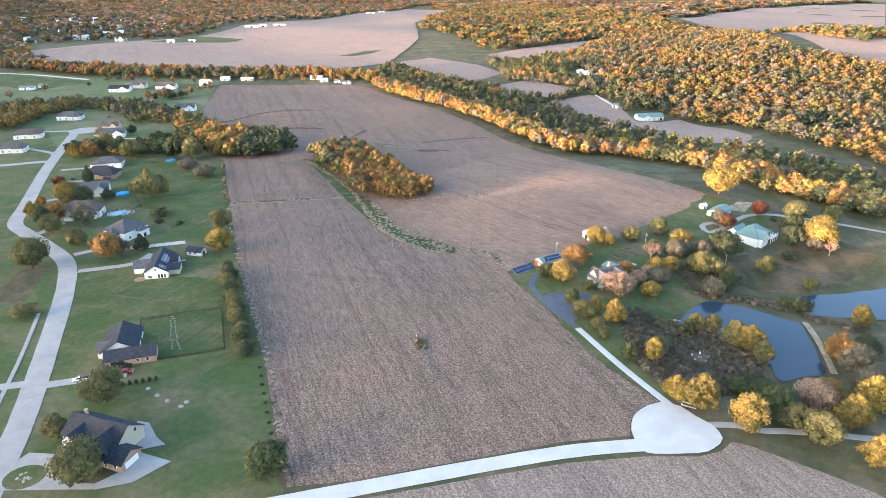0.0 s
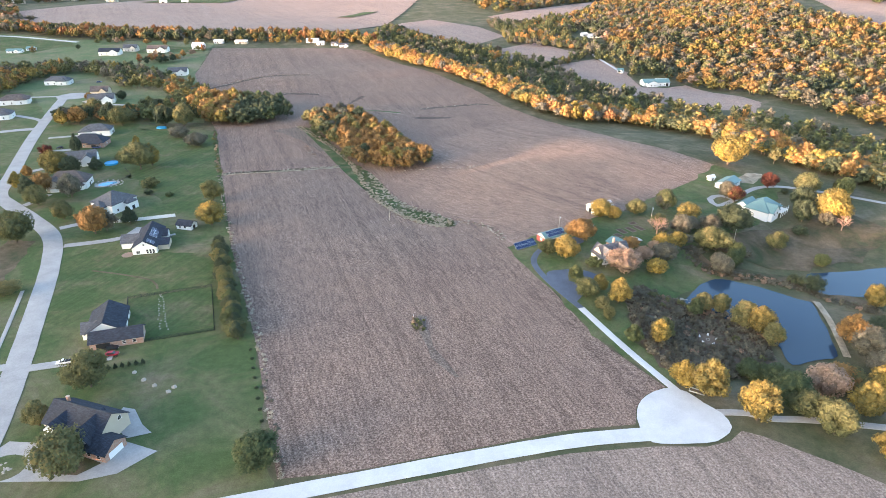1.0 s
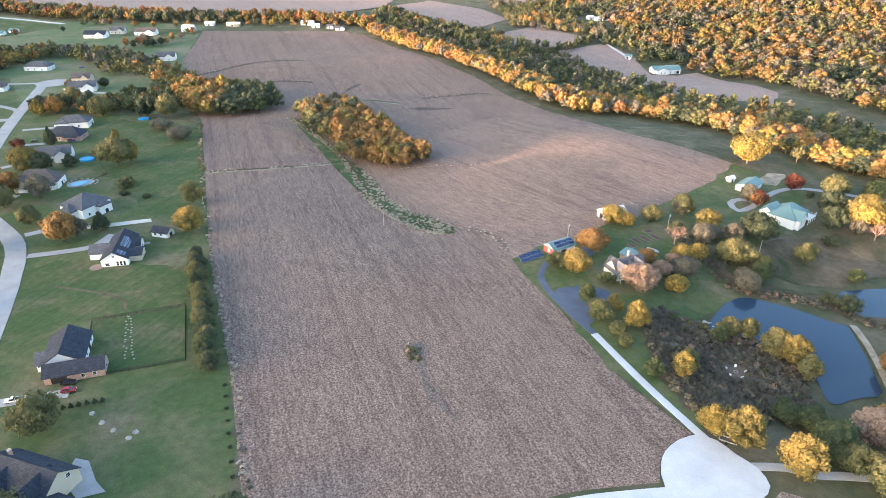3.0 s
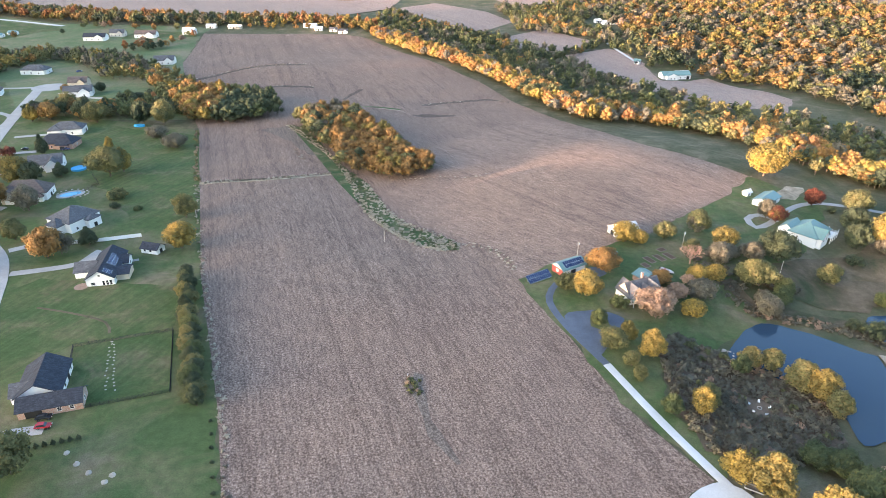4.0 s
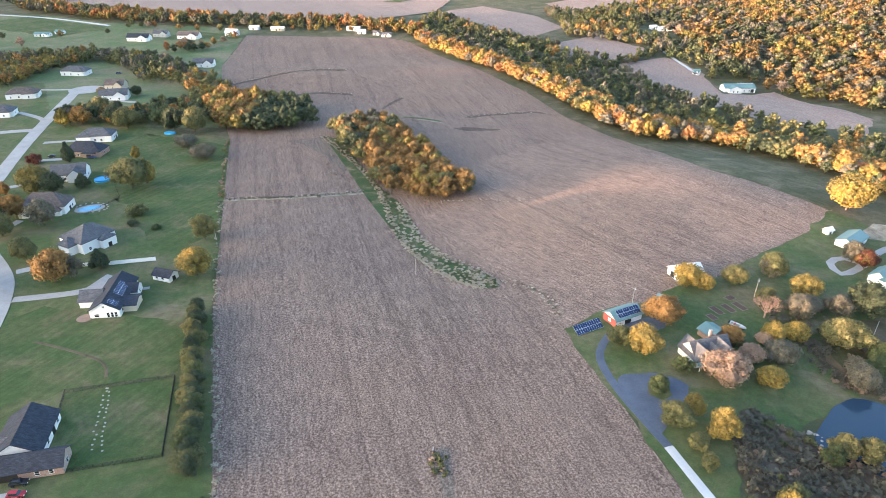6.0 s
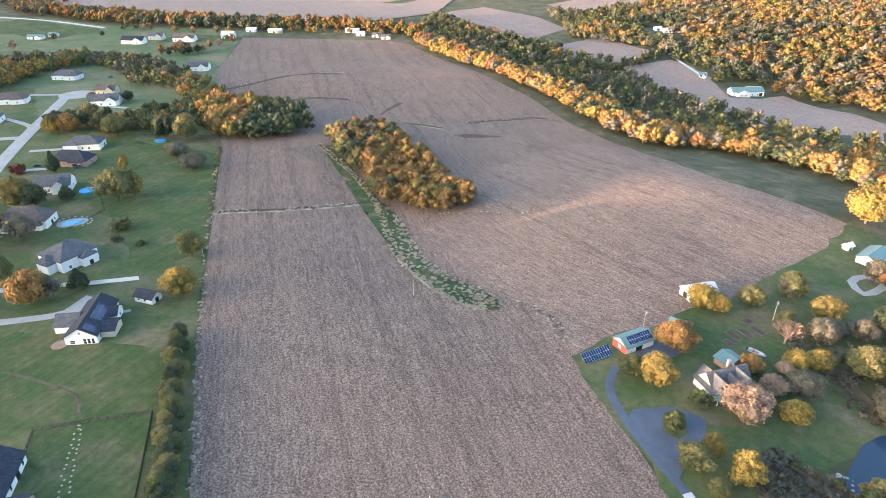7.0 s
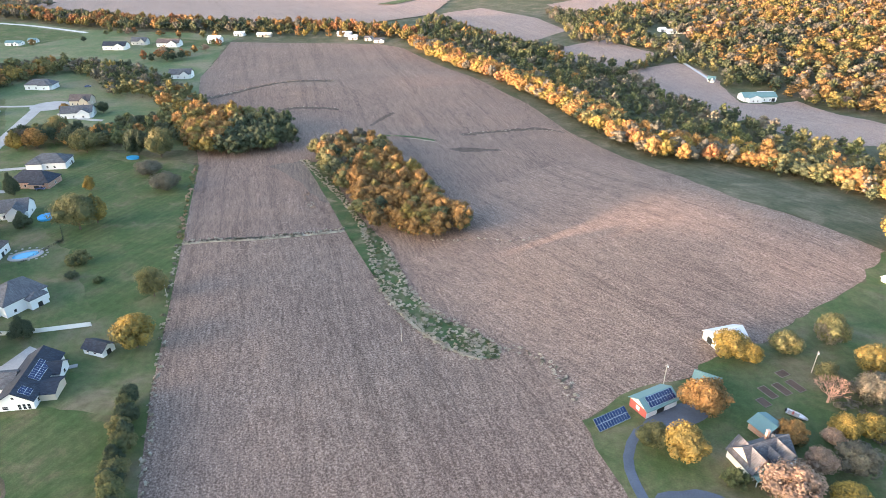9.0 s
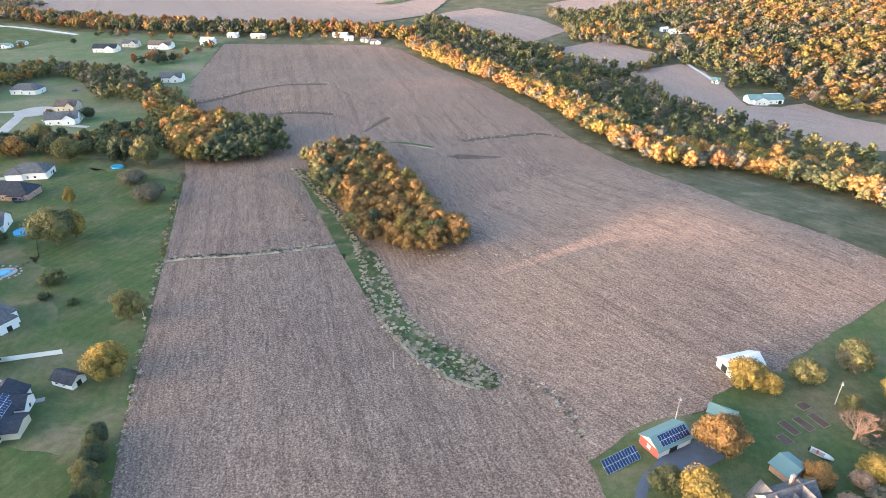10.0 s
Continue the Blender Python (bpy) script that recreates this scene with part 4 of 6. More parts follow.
POND_TREES_B = [
    ("olive", "oval", 113, 245, 9.2, 4.4),
    ("olive", "oval", 119, 235, 11.6, 5.8),
    ("yellow", "oval", 123, 230, 12.4, 6.2),
    ("olive", "oval", 125, 223, 9.4, 4.6),
    ("green", "oval", 102, 243, 8.0, 3.6),
    ("yellow", "oval", 80, 219, 10.2, 4.6),
    ("green", "round", 107, 201, 7.1, 4.7),
    ("green", "round", 113, 198, 7.0, 4.7),
    ("olive", "round", 131, 299, 11.0, 6.3),
    ("green", "round", 135, 287, 7.7, 4.4),
    ("grey", "round", 127, 280, 9.0, 5.1),
    ("green", "round", 179, 290, 5.9, 3.3),
    ("grey", "round", 154, 202, 10.1, 5.8),
    ("olive", "round", 114, 178, 9.1, 5.2),
    ("dark", "round", 169, 228, 8.7, 5.0),
    ("olive", "round", 139, 194, 8.7, 5.0),
]
EAST_TREES = [
    ("red", "round", 191, 379, 10.1, 4.8),
    ("red", "round", 163, 358, 9.0, 4.3),
    ("dark", "spread", 147, 322, 13.9, 7.7),
    ("olive", "round", 127, 299, 11.9, 5.7),
    ("green", "round", 139, 294, 7.5, 3.6),
    ("olive", "round", 164, 306, 10.0, 4.8),
    ("dark", "round", 190, 334, 12.0, 5.7),
    ("yellow", "round", 205, 334, 17.9, 8.5),
    ("olive", "round", 210, 371, 13.2, 6.3),
    ("bare", "bare", 206, 324, 11.0, 5.0),
    ("grey", "round", 200, 328, 8.3, 3.9),
    ("dark", "shrub", 198, 372, 3.3, 2.5),
    ("dark", "shrub", 182, 320, 5.4, 4.1),
    ("green", "round", 230, 369, 11.2, 5.3),
    ("dark", "round", 196, 349, 13.7, 6.5),
    ("grey", "round", 160, 363, 9.8, 4.6),
]
BIG_YELLOW = [
    ("yellow", "round", 182, 419, 19, 10.2),
]
WEST_TREES = [
    ("green", "round", -54, 152, 10.9, 6.4),
    ("olive", "round", -108, 149, 13.6, 6.5),
    ("olive", "round", -120, 186, 13.8, 6.6),
    ("olive", "oval", -126, 167, 10.0, 4.0),
    ("olive", "round", -137, 353, 12.5, 5.8),
    ("yellow", "round", -126, 320, 13.0, 6.8),
    ("olive", "spread", -204, 408, 17.9, 9.9),
    ("yellow", "oval", -228, 455, 9.2, 3.7),
    ("yellow", "oval", -200, 416, 15.0, 6.0),
    ("yellow", "round", -252, 395, 15.8, 7.5),
    ("dark", "round", -243, 396, 12.8, 6.1),
    ("olive", "round", -208, 325, 10.8, 5.1),
    ("orange", "round", -182, 308, 15.1, 7.2),
    ("grey", "round", -178, 312, 11.0, 5.2),
    ("dark", "cone", -170, 321, 9.6, 5.1),
    ("olive", "round", -234, 345, 12.0, 5.7),
]
WEST_TREES_B = [
    ("orange", "round", -242, 365, 12.6, 6.0),
    ("grey", "round", -222, 358, 13.8, 6.6),
    ("dark", "oval", -245, 355, 13.9, 5.6),
    ("dark", "cone", -233, 407, 8.8, 5.2),
    ("olive", "round", -215, 296, 16.3, 7.8),
    ("dark", "cone", -266, 444, 13.5, 5.2),
    ("red", "shrub", -286, 440, 6.2, 4.8),
    ("grey", "spread", -208, 482, 8.0, 6.5),
    ("grey", "spread", -187, 462, 9.0, 7.5),
    ("olive", "round", -187, 246, 6.2, 4.8),
    ("green", "shrub", -226, 428, 6.0, 4.6),
    ("dark", "shrub", -179, 363, 3.5, 2.7),
    ("orange", "oval", -269, 392, 8.0, 3.2),
    ("yellow", "oval", -262, 371, 11.0, 4.4),
    ("olive", "shrub", -183, 375, 6.7, 5.1),
    ("green", "shrub", -166, 361, 2.6, 2.0),
]
LOT_TREES = [
    ("orange", "round", -306, 520, 13.9, 6.6),
    ("yellow", "oval", -317, 515, 13.1, 5.2),
    ("dark", "cone", -332, 532, 8.2, 3.2),
    ("olive", "round", -302, 538, 16.2, 7.7),
    ("orange", "oval", -297, 536, 13.6, 5.4),
    ("dark", "round", -281, 523, 15.8, 7.5),
    ("olive", "round", -268, 515, 15.5, 7.4),
    ("dark", "cone", -274, 540, 11.9, 4.6),
    ("dark", "cone", -256, 535, 12.9, 5.0),
    ("pale", "oval", -272, 579, 7.3, 2.9),
    ("dark", "round", -233, 515, 16.4, 7.8),
    ("olive", "round", -216, 512, 18.1, 8.6),
    ("dark", "cone", -272, 553, 6.1, 2.3),
    ("orange", "round", -341, 603, 7.5, 3.6),
    ("dark", "round", -312, 606, 8.6, 4.1),
    ("grey", "round", -316, 521, 12.0, 5.7),
]
plant(POND_TREES, "trees round the pond", "beside the pond")
plant(POND_TREES_B, "trees round the pond", "beside the pond")
plant(HOUSE_TREES, "trees round the farmhouse", "on the farmhouse lawn")
plant(HOUSE_TREES_B, "trees round the farmhouse", "on the farmhouse lawn")
plant(COURT_TREES, "trees round the farmhouse", "beside the asphalt drive")
plant(EAST_TREES, "trees round the hip-roofed house", "on the eastern yard")
plant(BIG_YELLOW, "trees round the hip-roofed house", "at the field corner")
plant(WEST_TREES, "trees on the house lots", "on a house lot")
plant(WEST_TREES_B, "trees on the house lots", "on a house lot")
plant(LOT_TREES, "trees on the house lots", "behind the street")
rng = np.random.default_rng(77)
for i in range(26):
    f = i / 25
    x, y = -113 + 33 * f + rng.uniform(-1.2, 1.2), 292 - 77 * f
    plant([(("dark", "olive", "green", "dark", "olive")[i % 5] if i else "dark", "oval" if i % 3 else "round", x, y, 6.8 + rng.uniform(-1.5, 1.8), 3.3 + rng.uniform(-0.5, 0.8))], "hedgerow at the field edge", "in the field-edge hedgerow")
for i in range(8):
    plant([("dark", "cone", -123 + 2.1 * i, 194 + 0.75 * i, 2.2, 0.9)], "row of young conifers", "in a mulched row")
for i in range(9):
    plant([("dark", "shrub", -72.5 + 1.1 * i * 1.9, 208 - 4.9 * i * 1.1, 0.9, 0.7)], "young shrubs along the field", "on the lawn")

# brush, reeds and tussocks
woodland("brush", scatter(BRUSH, 2.6, 31, holes=[around(101.2, 224.8, 5.5)]), [("grey", 3), ("pale", 0.5), ("olive", 0.6)], "brown tangled brush beside the pond", 31, 26, 1.9, (1.2, 2.4), (1.2, 2.0))
woodland("reeds", along([(115, 298), (121, 280), (154, 268), (166, 255), (181, 244)], 7, 2.4, 32), [("grey", 3), ("pale", 0.4)], "dry brown reeds on the pond bank", 32, 24, 1.9, (0.9, 1.8), (1.0, 1.7))
woodland("draw_tussocks", scatter(DRAW, 3.0, 33), [("straw", 1), ("green", 1.3), ("straw", 0.7)], "straw and green tussocks in the draw", 33, 22, 2.2, (0.4, 0.9), (0.9, 1.6))
woodland("dry_tussocks", along([(-125, 514), (-101, 480), (-82, 453), (-68, 428), (-55, 392), (-47, 371), (-37, 357), (-27, 345), (-14, 335), (-3, 331)], 4, 2.0, 34) + along([(-54, 417), (-46, 398), (-34, 373), (-22, 360), (-6, 349), (3, 339)], -3, 2.2, 35) + scatter([(-14, 336), (-4, 332), (2, 332), (4, 338), (-6, 347), (-18, 345)], 2.2, 63) + along([(-46, 147), (-71, 213), (-107, 295), (-149, 398)], 1.5, 2.6, 61) + along([(-147, 398), (-134, 402.5), (-117, 406.5), (-99, 414.5), (-85, 422.5), (-77, 427.5)], 3, 1.8, 62), [("straw", 4), ("grey", 0.6)], "pale dry grass tussocks along the draw", 34, 22, 2.2, (0.45, 1.0), (0.6, 1.1))
woodland("terrace_weeds", along([(-250, 650), (-230, 669), (-213, 688), (-190, 709), (-155, 714)], 3, 2.6, 45) + along([(-190, 613), (-177, 628), (-162, 636), (-131, 636)], 2, 2.6, 46) + along([(-30, 580), (-11, 588), (12, 596), (43, 592)], 2, 3.4, 47) + along([(-31, 420), (-5, 420), (5, 418), (20, 422)], 2, 2.6, 48) + along([(3, 341), (17, 332), (25, 316), (26, 308)], 3, 2.2, 49) + along([(-108, 463), (-99, 446)], 3, 2.0, 50), [("grey", 1), ("straw", 3), ("pale", 1.5)], "dry weeds on low terrace lines across the stubble", 45, 22, 2.0, (0.3, 0.7), (0.5, 1.0))
woodland("yard_brush", scatter([(112, 300), (135, 285), (150, 300), (128, 325), (105, 322)], 5, 36), [("grey", 2), ("dark", 1)], "scrubby undergrowth beside the farmhouse yard", 36, 30, 1.8, (1.0, 2.6), (1.2, 2.4))
woodland("edge_brush", along([(-150, 402), (-168, 448), (-188, 502)], 3, 3, 37), [("grey", 1), ("olive", 1), ("pale", 1)], "scrubby brush along the field edge", 37, 22, 1.8, (0.8, 2.2), (0.8, 1.6))
woodland("far_hedges", along([(60, 880), (0, 925), (-110, 1085)], 14, 8, 38) + along([(130, 805), (170, 855), (185, 900), (130, 925), (75, 950)], 12, 8, 39) + along([(55, 1130), (119, 1094), (200, 1200)], 40, 10, 40), [("dark", 2), ("olive", 2), ("grey", 2), ("orange", 1)], "far hedgerows of dull green and brown trees", 38, 60, 1.4, (7, 12), (3.5, 5.5))
woodland("upper_woods", scatter([(-640, 700), (-530, 650), (-530, 730), (-620, 790)], 13, 43) + scatter([(-560, 600), (-450, 560), (-450, 600), (-540, 650)], 17, 44), AUTUMN, "scattered mixed trees among the far lots", 42, 160, 0.8, (8, 13), (4, 6))

# ---- buildings ----
def box(bm, x0, x1, y0, y1, z0, z1):
    v = [bm.verts.new((x, y, z)) for z in (z0, z1) for x, y in ((x0, y0), (x1, y0), (x1, y1), (x0, y1))]
    for f in ((3, 2, 1, 0), (4, 5, 6, 7), (0, 1, 5, 4), (1, 2, 6, 5), (2, 3, 7, 6), (3, 0, 4, 7)):
        bm.faces.new([v[i] for i in f])


def brick_mat(name, a, b, mortar):
    m, nt, bs = node_mat(name, 0.9)
    t = nt.nodes.new("ShaderNodeTexBrick")
    t.inputs["Scale"].default_value = 1.0
    t.inputs["Brick Width"].default_value, t.inputs["Row Height"].default_value, t.inputs["Mortar Size"].default_value = 0.24, 0.08, 0.012
    t.inputs["Color1"].default_value, t.inputs["Color2"].default_value, t.inputs["Mortar"].default_value = (*a, 1), (*b, 1), (*mortar, 1)
    tc, mp = nt.nodes.new("ShaderNodeTexCoord"), nt.nodes.new("ShaderNodeMapping")
    mp.inputs["Rotation"].default_value[0] = radians(90)
    nt.links.new(tc.outputs["Object"], mp.inputs[0])
    nt.links.new(mp.outputs[0], t.inputs["Vector"])
    nt.links.new(t.outputs[0], bs.inputs["Base Color"])
    return m


def shingle_mat(name, col):
    """Roof shingles in courses, a little patchy."""
    m, nt, b = node_mat(name, 0.9)
    tc = nt.nodes.new("ShaderNodeTexCoord")
    br = nt.nodes.new("ShaderNodeTexBrick")
    br.inputs["Scale"].default_value = 1.0
    br.inputs["Brick Width"].default_value, br.inputs["Row Height"].default_value, br.inputs["Mortar Size"].default_value = 0.9, 0.28, 0.02
    br.inputs["Color1"].default_value = (*[v * 0.8 for v in col], 1)
    br.inputs["Color2"].default_value = (*[v * 1.3 for v in col], 1)
    br.inputs["Mortar"].default_value = (*[v * 0.6 for v in col], 1)
    nt.links.new(tc.outputs["Object"], br.inputs["Vector"])
    c = mix(nt, 0.4, br.outputs[0], ramp(nt, noise_of(nt, place(nt), 0.5, 4), [(0.3, G(0.3)), (0.7, G(0.7))]), "OVERLAY")
    nt.links.new(c, b.inputs["Base Color"])
    return m


M["brick"] = brick_mat("brick", (0.34, 0.17, 0.12), (0.42, 0.24, 0.17), (0.42, 0.38, 0.34))
M["red_board"] = plain_mat("red_board", (0.36, 0.09, 0.08), 0.7, 0.2, 1.0)
M["tan_wall"] = plain_mat("tan_wall", (0.55, 0.48, 0.38), 0.7, 0.1, 1.0)
M["dark_roof"] = shingle_mat("dark_shingle", (0.040, 0.046, 0.062))
M["grey_roof"] = shingle_mat("grey_shingle", (0.105, 0.108, 0.12))
M["brown_roof"] = shingle_mat("brown_shingle", (0.12, 0.10, 0.095))
M["white_metal"] = plain_mat("white_metal", (0.62, 0.64, 0.66), 0.5, 0.08, 0.6)
M["cell"] = plain_mat("cell", (0.012, 0.022, 0.075), 0.18, 0.15, 2.0, 0.0, 0.7)
M["alu"] = plain_mat("alu", (0.62, 0.64, 0.66), 0.35, 0.1, 1.0, 0.8)
M["wood"] = plain_mat("wood", (0.19, 0.16, 0.13), 0.85, 0.3, 2.0)
M["black"] = plain_mat("black", (0.02, 0.022, 0.022), 0.7, 0.2, 1.0)
M["rock"] = plain_mat("rock", (0.36, 0.33, 0.29), 0.9, 0.4, 2.0)
M["pool_blue"] = plain_mat("pool_blue", (0.05, 0.32, 0.62), 0.5, 0.1, 1.0)
M["pool_water"] = plain_mat("pool_water", (0.06, 0.33, 0.55), 0.06, 0.15, 1.0, 0.0, 0.6)
M["siding"] = plain_mat("siding", (0.5, 0.5, 0.48), 0.6, 0.08, 1.0)


def gable_wall(bm, w, d, eave, rise, axis, hip):
    """Solid walls up to the eaves, with gables unless the roof is hipped."""
    x, y = w / 2, d / 2
    box(bm, -x, x, -y, y, -1.5, eave)
    if not hip:
        ends = [(-x, 0), (x, 0)] if axis == "x" else [(0, -y), (0, y)]
        tri = []
        for ex, ey in ends:
            c = [(ex, -y), (ex, y)] if axis == "x" else [(-x, ey), (x, ey)]
            tri.append([bm.verts.new((*c[0], eave)), bm.verts.new((*c[1], eave)), bm.verts.new((ex, ey, eave + rise))])
        bm.faces.new(tri[0]), bm.faces.new(tri[1])


def roof_on(bm, w, d, eave, rise, axis, hip, over=0.5, thick=0.22):
    """A pitched roof with overhang and thickness; local x,y about its middle."""
    long, wide = (w, d) if axis == "x" else (d, w)
    slope = rise / (wide / 2)
    hx, hy = long / 2 + over, wide / 2 + over
    low = eave - slope * over + 0.06
    top = eave + rise + 0.06
    rx = max(hx - hy, 0.3) if hip else hx
    P = lambda a, b, c: (a, b, c) if axis == "x" else (-b, a, c)
    up = [bm.verts.new(P(*p)) for p in ((-hx, -hy, low + thick), (hx, -hy, low + thick), (hx, hy, low + thick), (-hx, hy, low + thick), (-rx, 0, top + thick), (rx, 0, top + thick))]
    dn = [bm.verts.new(P(*p)) for p in ((-hx, -hy, low), (hx, -hy, low), (hx, hy, low), (-hx, hy, low), (-rx, 0, top), (rx, 0, top))]
    tops = [(0, 1, 5, 4), (2, 3, 4, 5)] + ([(1, 2, 5), (3, 0, 4)] if hip else [])
    for f in tops:
        bm.faces.new([up[i] for i in f])
        bm.faces.new([dn[i] for i in reversed(f)])
    rim = [(0, 1), (1, 2), (2, 3), (3, 0)] if hip else [(0, 1), (1, 5), (5, 2), (2, 3), (3, 4), (4, 0)]
    for a, b in rim:
        bm.faces.new((up[a], dn[a], dn[b], up[b]))
    bmesh.ops.recalc_face_normals(bm, faces=bm.faces[:])


SIDES = {"S": (0, -1, 0), "E": (1, 0, 90), "N": (0, 1, 180), "W": (-1, 0, -90)}


def opening(root, cx, cy, w, d, side, off, sill, ow, oh, what):
    """A window, door or garage door standing a little proud of a wall."""
    sx, sy, turn = SIDES[side]
    x = cx + (sx * w / 2 if sx else off)
    y = cy + (sy * d / 2 if sy else off)
    bm = bmesh.new()
    h, t = ow / 2, 0.09
    if what == "window":
        for b in ((-h - t, -h, -0.06, 0.05, 0, oh), (h, h + t, -0.06, 0.05, 0, oh), (-h - t, h + t, -0.08, 0.05, -t, 0), (-h - t, h + t, -0.06, 0.05, oh, oh + t), (-h, h, -0.045, 0.05, oh / 2 - 0.03, oh / 2 + 0.03)):
            box(bm, *b)
        ob = part("window", bm, M["white_trim"], root)
        pane = bmesh.new()
        box(pane, -h, h, -0.03, 0.04, 0, oh)
        part("pane", pane, M["glass"], ob)
    elif what == "door":
        box(bm, -h, h, -0.05, 0.05, 0, oh)
        box(bm, h * 0.6, h * 0.75, -0.1, -0.05, oh * 0.47, oh * 0.5)
        ob = part("door", bm, M["black"], root, "dark panelled door")
    else:
        for k in range(4):
            box(bm, -h, h, -0.05, 0.05, k * oh / 4, (k + 1) * oh / 4 - 0.04)
        box(bm, -h, h, -0.02, 0.05, 0, oh)
        ob = part("garage_door", bm, M["white_trim"], root, "white sectional garage door")
    ob.matrix_local = pose(x, y, sill, 0, 0, turn)
    return ob


def panels_on(root, cx, cy, z, pitch, turn, nx, ny, pw=1.05, ph=1.75):
    """Solar panels in a grid on a slope that falls along its local -y."""
    me_bm = bmesh.new()
    box(me_bm, -pw / 2 + 0.05, pw / 2 - 0.05, -ph / 2 + 0.05, ph / 2 - 0.05, 0.0, 0.05)
    me = bpy.data.meshes.new("solar_panel")
    me_bm.to_mesh(me), me_bm.free()
    me.materials.append(M["cell"])
    fb = bmesh.new()
    box(fb, -nx * pw / 2, nx * pw / 2, -ny * ph / 2, ny * ph / 2, -0.06, 0.02)
    rack = part("panel_rack", fb, M["alu"], root, "pale aluminium panel frame")
    rack.matrix_local = pose(cx, cy, z, 0, 0, turn) @ pose(0, 0, 0, pitch, 0, 0)
    for i in range(nx):
        for j in range(ny):
            p = new("solar_panel", me)
            p.parent = rack
            p.matrix_local = pose((i - (nx - 1) / 2) * pw, (j - (ny - 1) / 2) * ph, 0)


def house(name, x, y, yaw, wings, openings, label, category="house", chimney=None, group="", lift=0.0):
    """wings: cx, cy, w, d, eave, rise, ridge axis, hipped, wall, roof. openings: wing, side, offset, sill, w, h, what."""
    root = new(name)
    root.matrix_world = pose(x, y, terrain(x, y) + lift, 0, 0, yaw)
    for cx, cy, w, d, eave, rise, axis, hip, wall, roof in wings:
        bm = bmesh.new()
        gable_wall(bm, w, d, eave, rise, axis, hip)
        part("wall", bm, M[wall], root).matrix_local = pose(cx, cy, 0)
        bm = bmesh.new()
        roof_on(bm, w, d, eave, rise, axis, hip)
        part("roof", bm, M[roof], root).matrix_local = pose(cx, cy, 0)
    for wi, side, off, sill, ow, oh, what in openings:
        cx, cy, w, d = wings[wi][:4]
        opening(root, cx, cy, w, d, side, off, sill, ow, oh, what)
    if chimney:
        bm = bmesh.new()
        cx, cy, z0, z1 = chimney
        box(bm, cx - 0.45, cx + 0.45, cy - 0.35, cy + 0.35, z0, z1)
        box(bm, cx - 0.55, cx + 0.55, cy - 0.45, cy + 0.45, z1, z1 + 0.15)
        part("chimney", bm, M["brick"], root, "brick chimney")
    return tagged(root, label, category, group=group)


W = lambda wi, side, off, sill=1.0, ow=1.1, oh=1.3: (wi, side, off, sill, ow, oh, "window")
# brick house with two garages
house("house", -110, 166, -17, [
    (0, 0, 21, 11.5, 4.6, 4.2, "x", False, "tan_wall", "dark_roof"),
    (-4.5, -5.2, 7, 6, 4.4, 3.2, "y", False, "white_wall", "dark_roof"),
    (6.0, -3.5, 7, 10, 4.4, 3.8, "y", False, "white_wall", "dark_roof"),
    (11.0, -5.8, 10, 8, 3.0, 2.4, "x", False, "brick", "dark_roof"),
    (3.5, -9.0, 7, 6, 2.9, 1.6, "x", False, "brick", "dark_roof"),
], [(3, "E", 0, 0.05, 5.2, 2.3, "garage"), (4, "S", 0.5, 0.05, 4.6, 2.2, "garage"), W(3, "S", -1), W(3, "S", 2.5), W(2, "S", 0, 5.2), W(0, "E", 2.5, 4.8, 1.2, 1.2), W(1, "S", -1.6), W(1, "S", 1.6), (0, "N", 2, 0.1, 1.8, 2.1, "door"), W(0, "N", -5), W(0, "N", 6)],
    "brick and tan house with dark shingle roofs and white garage doors", chimney=(-7, 1.5, 6.5, 9.6))
# long dark-roofed house with a fenced yard
house("house", -129, 218.5, 19, [
    (3.2, -7.0, 18, 7.5, 3.0, 2.6, "x", False, "brick", "dark_roof"),
    (-1.5, 4.5, 13, 17, 3.2, 4.0, "y", False, "white_wall", "dark_roof"),
    (-7.0, 1.0, 5, 7, 3.0, 2.6, "x", False, "white_wall", "grey_roof"),
], [(0, "S", -4.6, 0.05, 4.8, 2.3, "door"), W(0, "S", 2.5), W(0, "S", 6), W(0, "E", 0, 1.0, 1.2, 1.4), W(1, "E", -3), (1, "E", 2, 0.1, 2.2, 2.1, "door"), W(1, "E", 6), W(1, "N", 0), W(2, "W", 0)],
    "house with navy shingle roofs, brick porch front and white gables")
# white house with roof panels
h3 = house("house", -149, 297, 13.5, [
    (0, 0, 11, 24, 3.6, 3.4, "y", False, "white_wall", "dark_roof"),
    (-8.0, 0.5, 8, 9, 3.2, 2.6, "x", False, "white_wall", "grey_roof"),
    (7.8, -4.5, 5, 8, 3.0, 1.2, "x", False, "tan_wall", "dark_roof"),
    (5.0, 5, 6, 7, 3.2, 2.2, "x", False, "white_wall", "dark_roof"),
], [W(0, "S", -3, 0.8, 1.6, 1.2), W(0, "S", 1.2, 0.5, 0.9, 2.0), W(0, "S", 2.6, 0.5, 0.9, 2.0), W(0, "S", 4.0, 0.5, 0.9, 2.0), W(0, "S", 0, 4.6, 0.8, 0.8), (1, "W", 0, 0.05, 5, 2.3, "garage"), W(0, "E", -9), W(0, "E", 9), W(3, "E", 0), W(0, "N", 0)],
    "long white house with dark roof carrying solar panels", lift=-0.2)
panels_on(h3, 2.9, 1.0, 5.6, 31.7, 90, 9, 2)
panels_on(h3, 2.9, -9.4, 5.6, 31.7, 90, 3, 2)
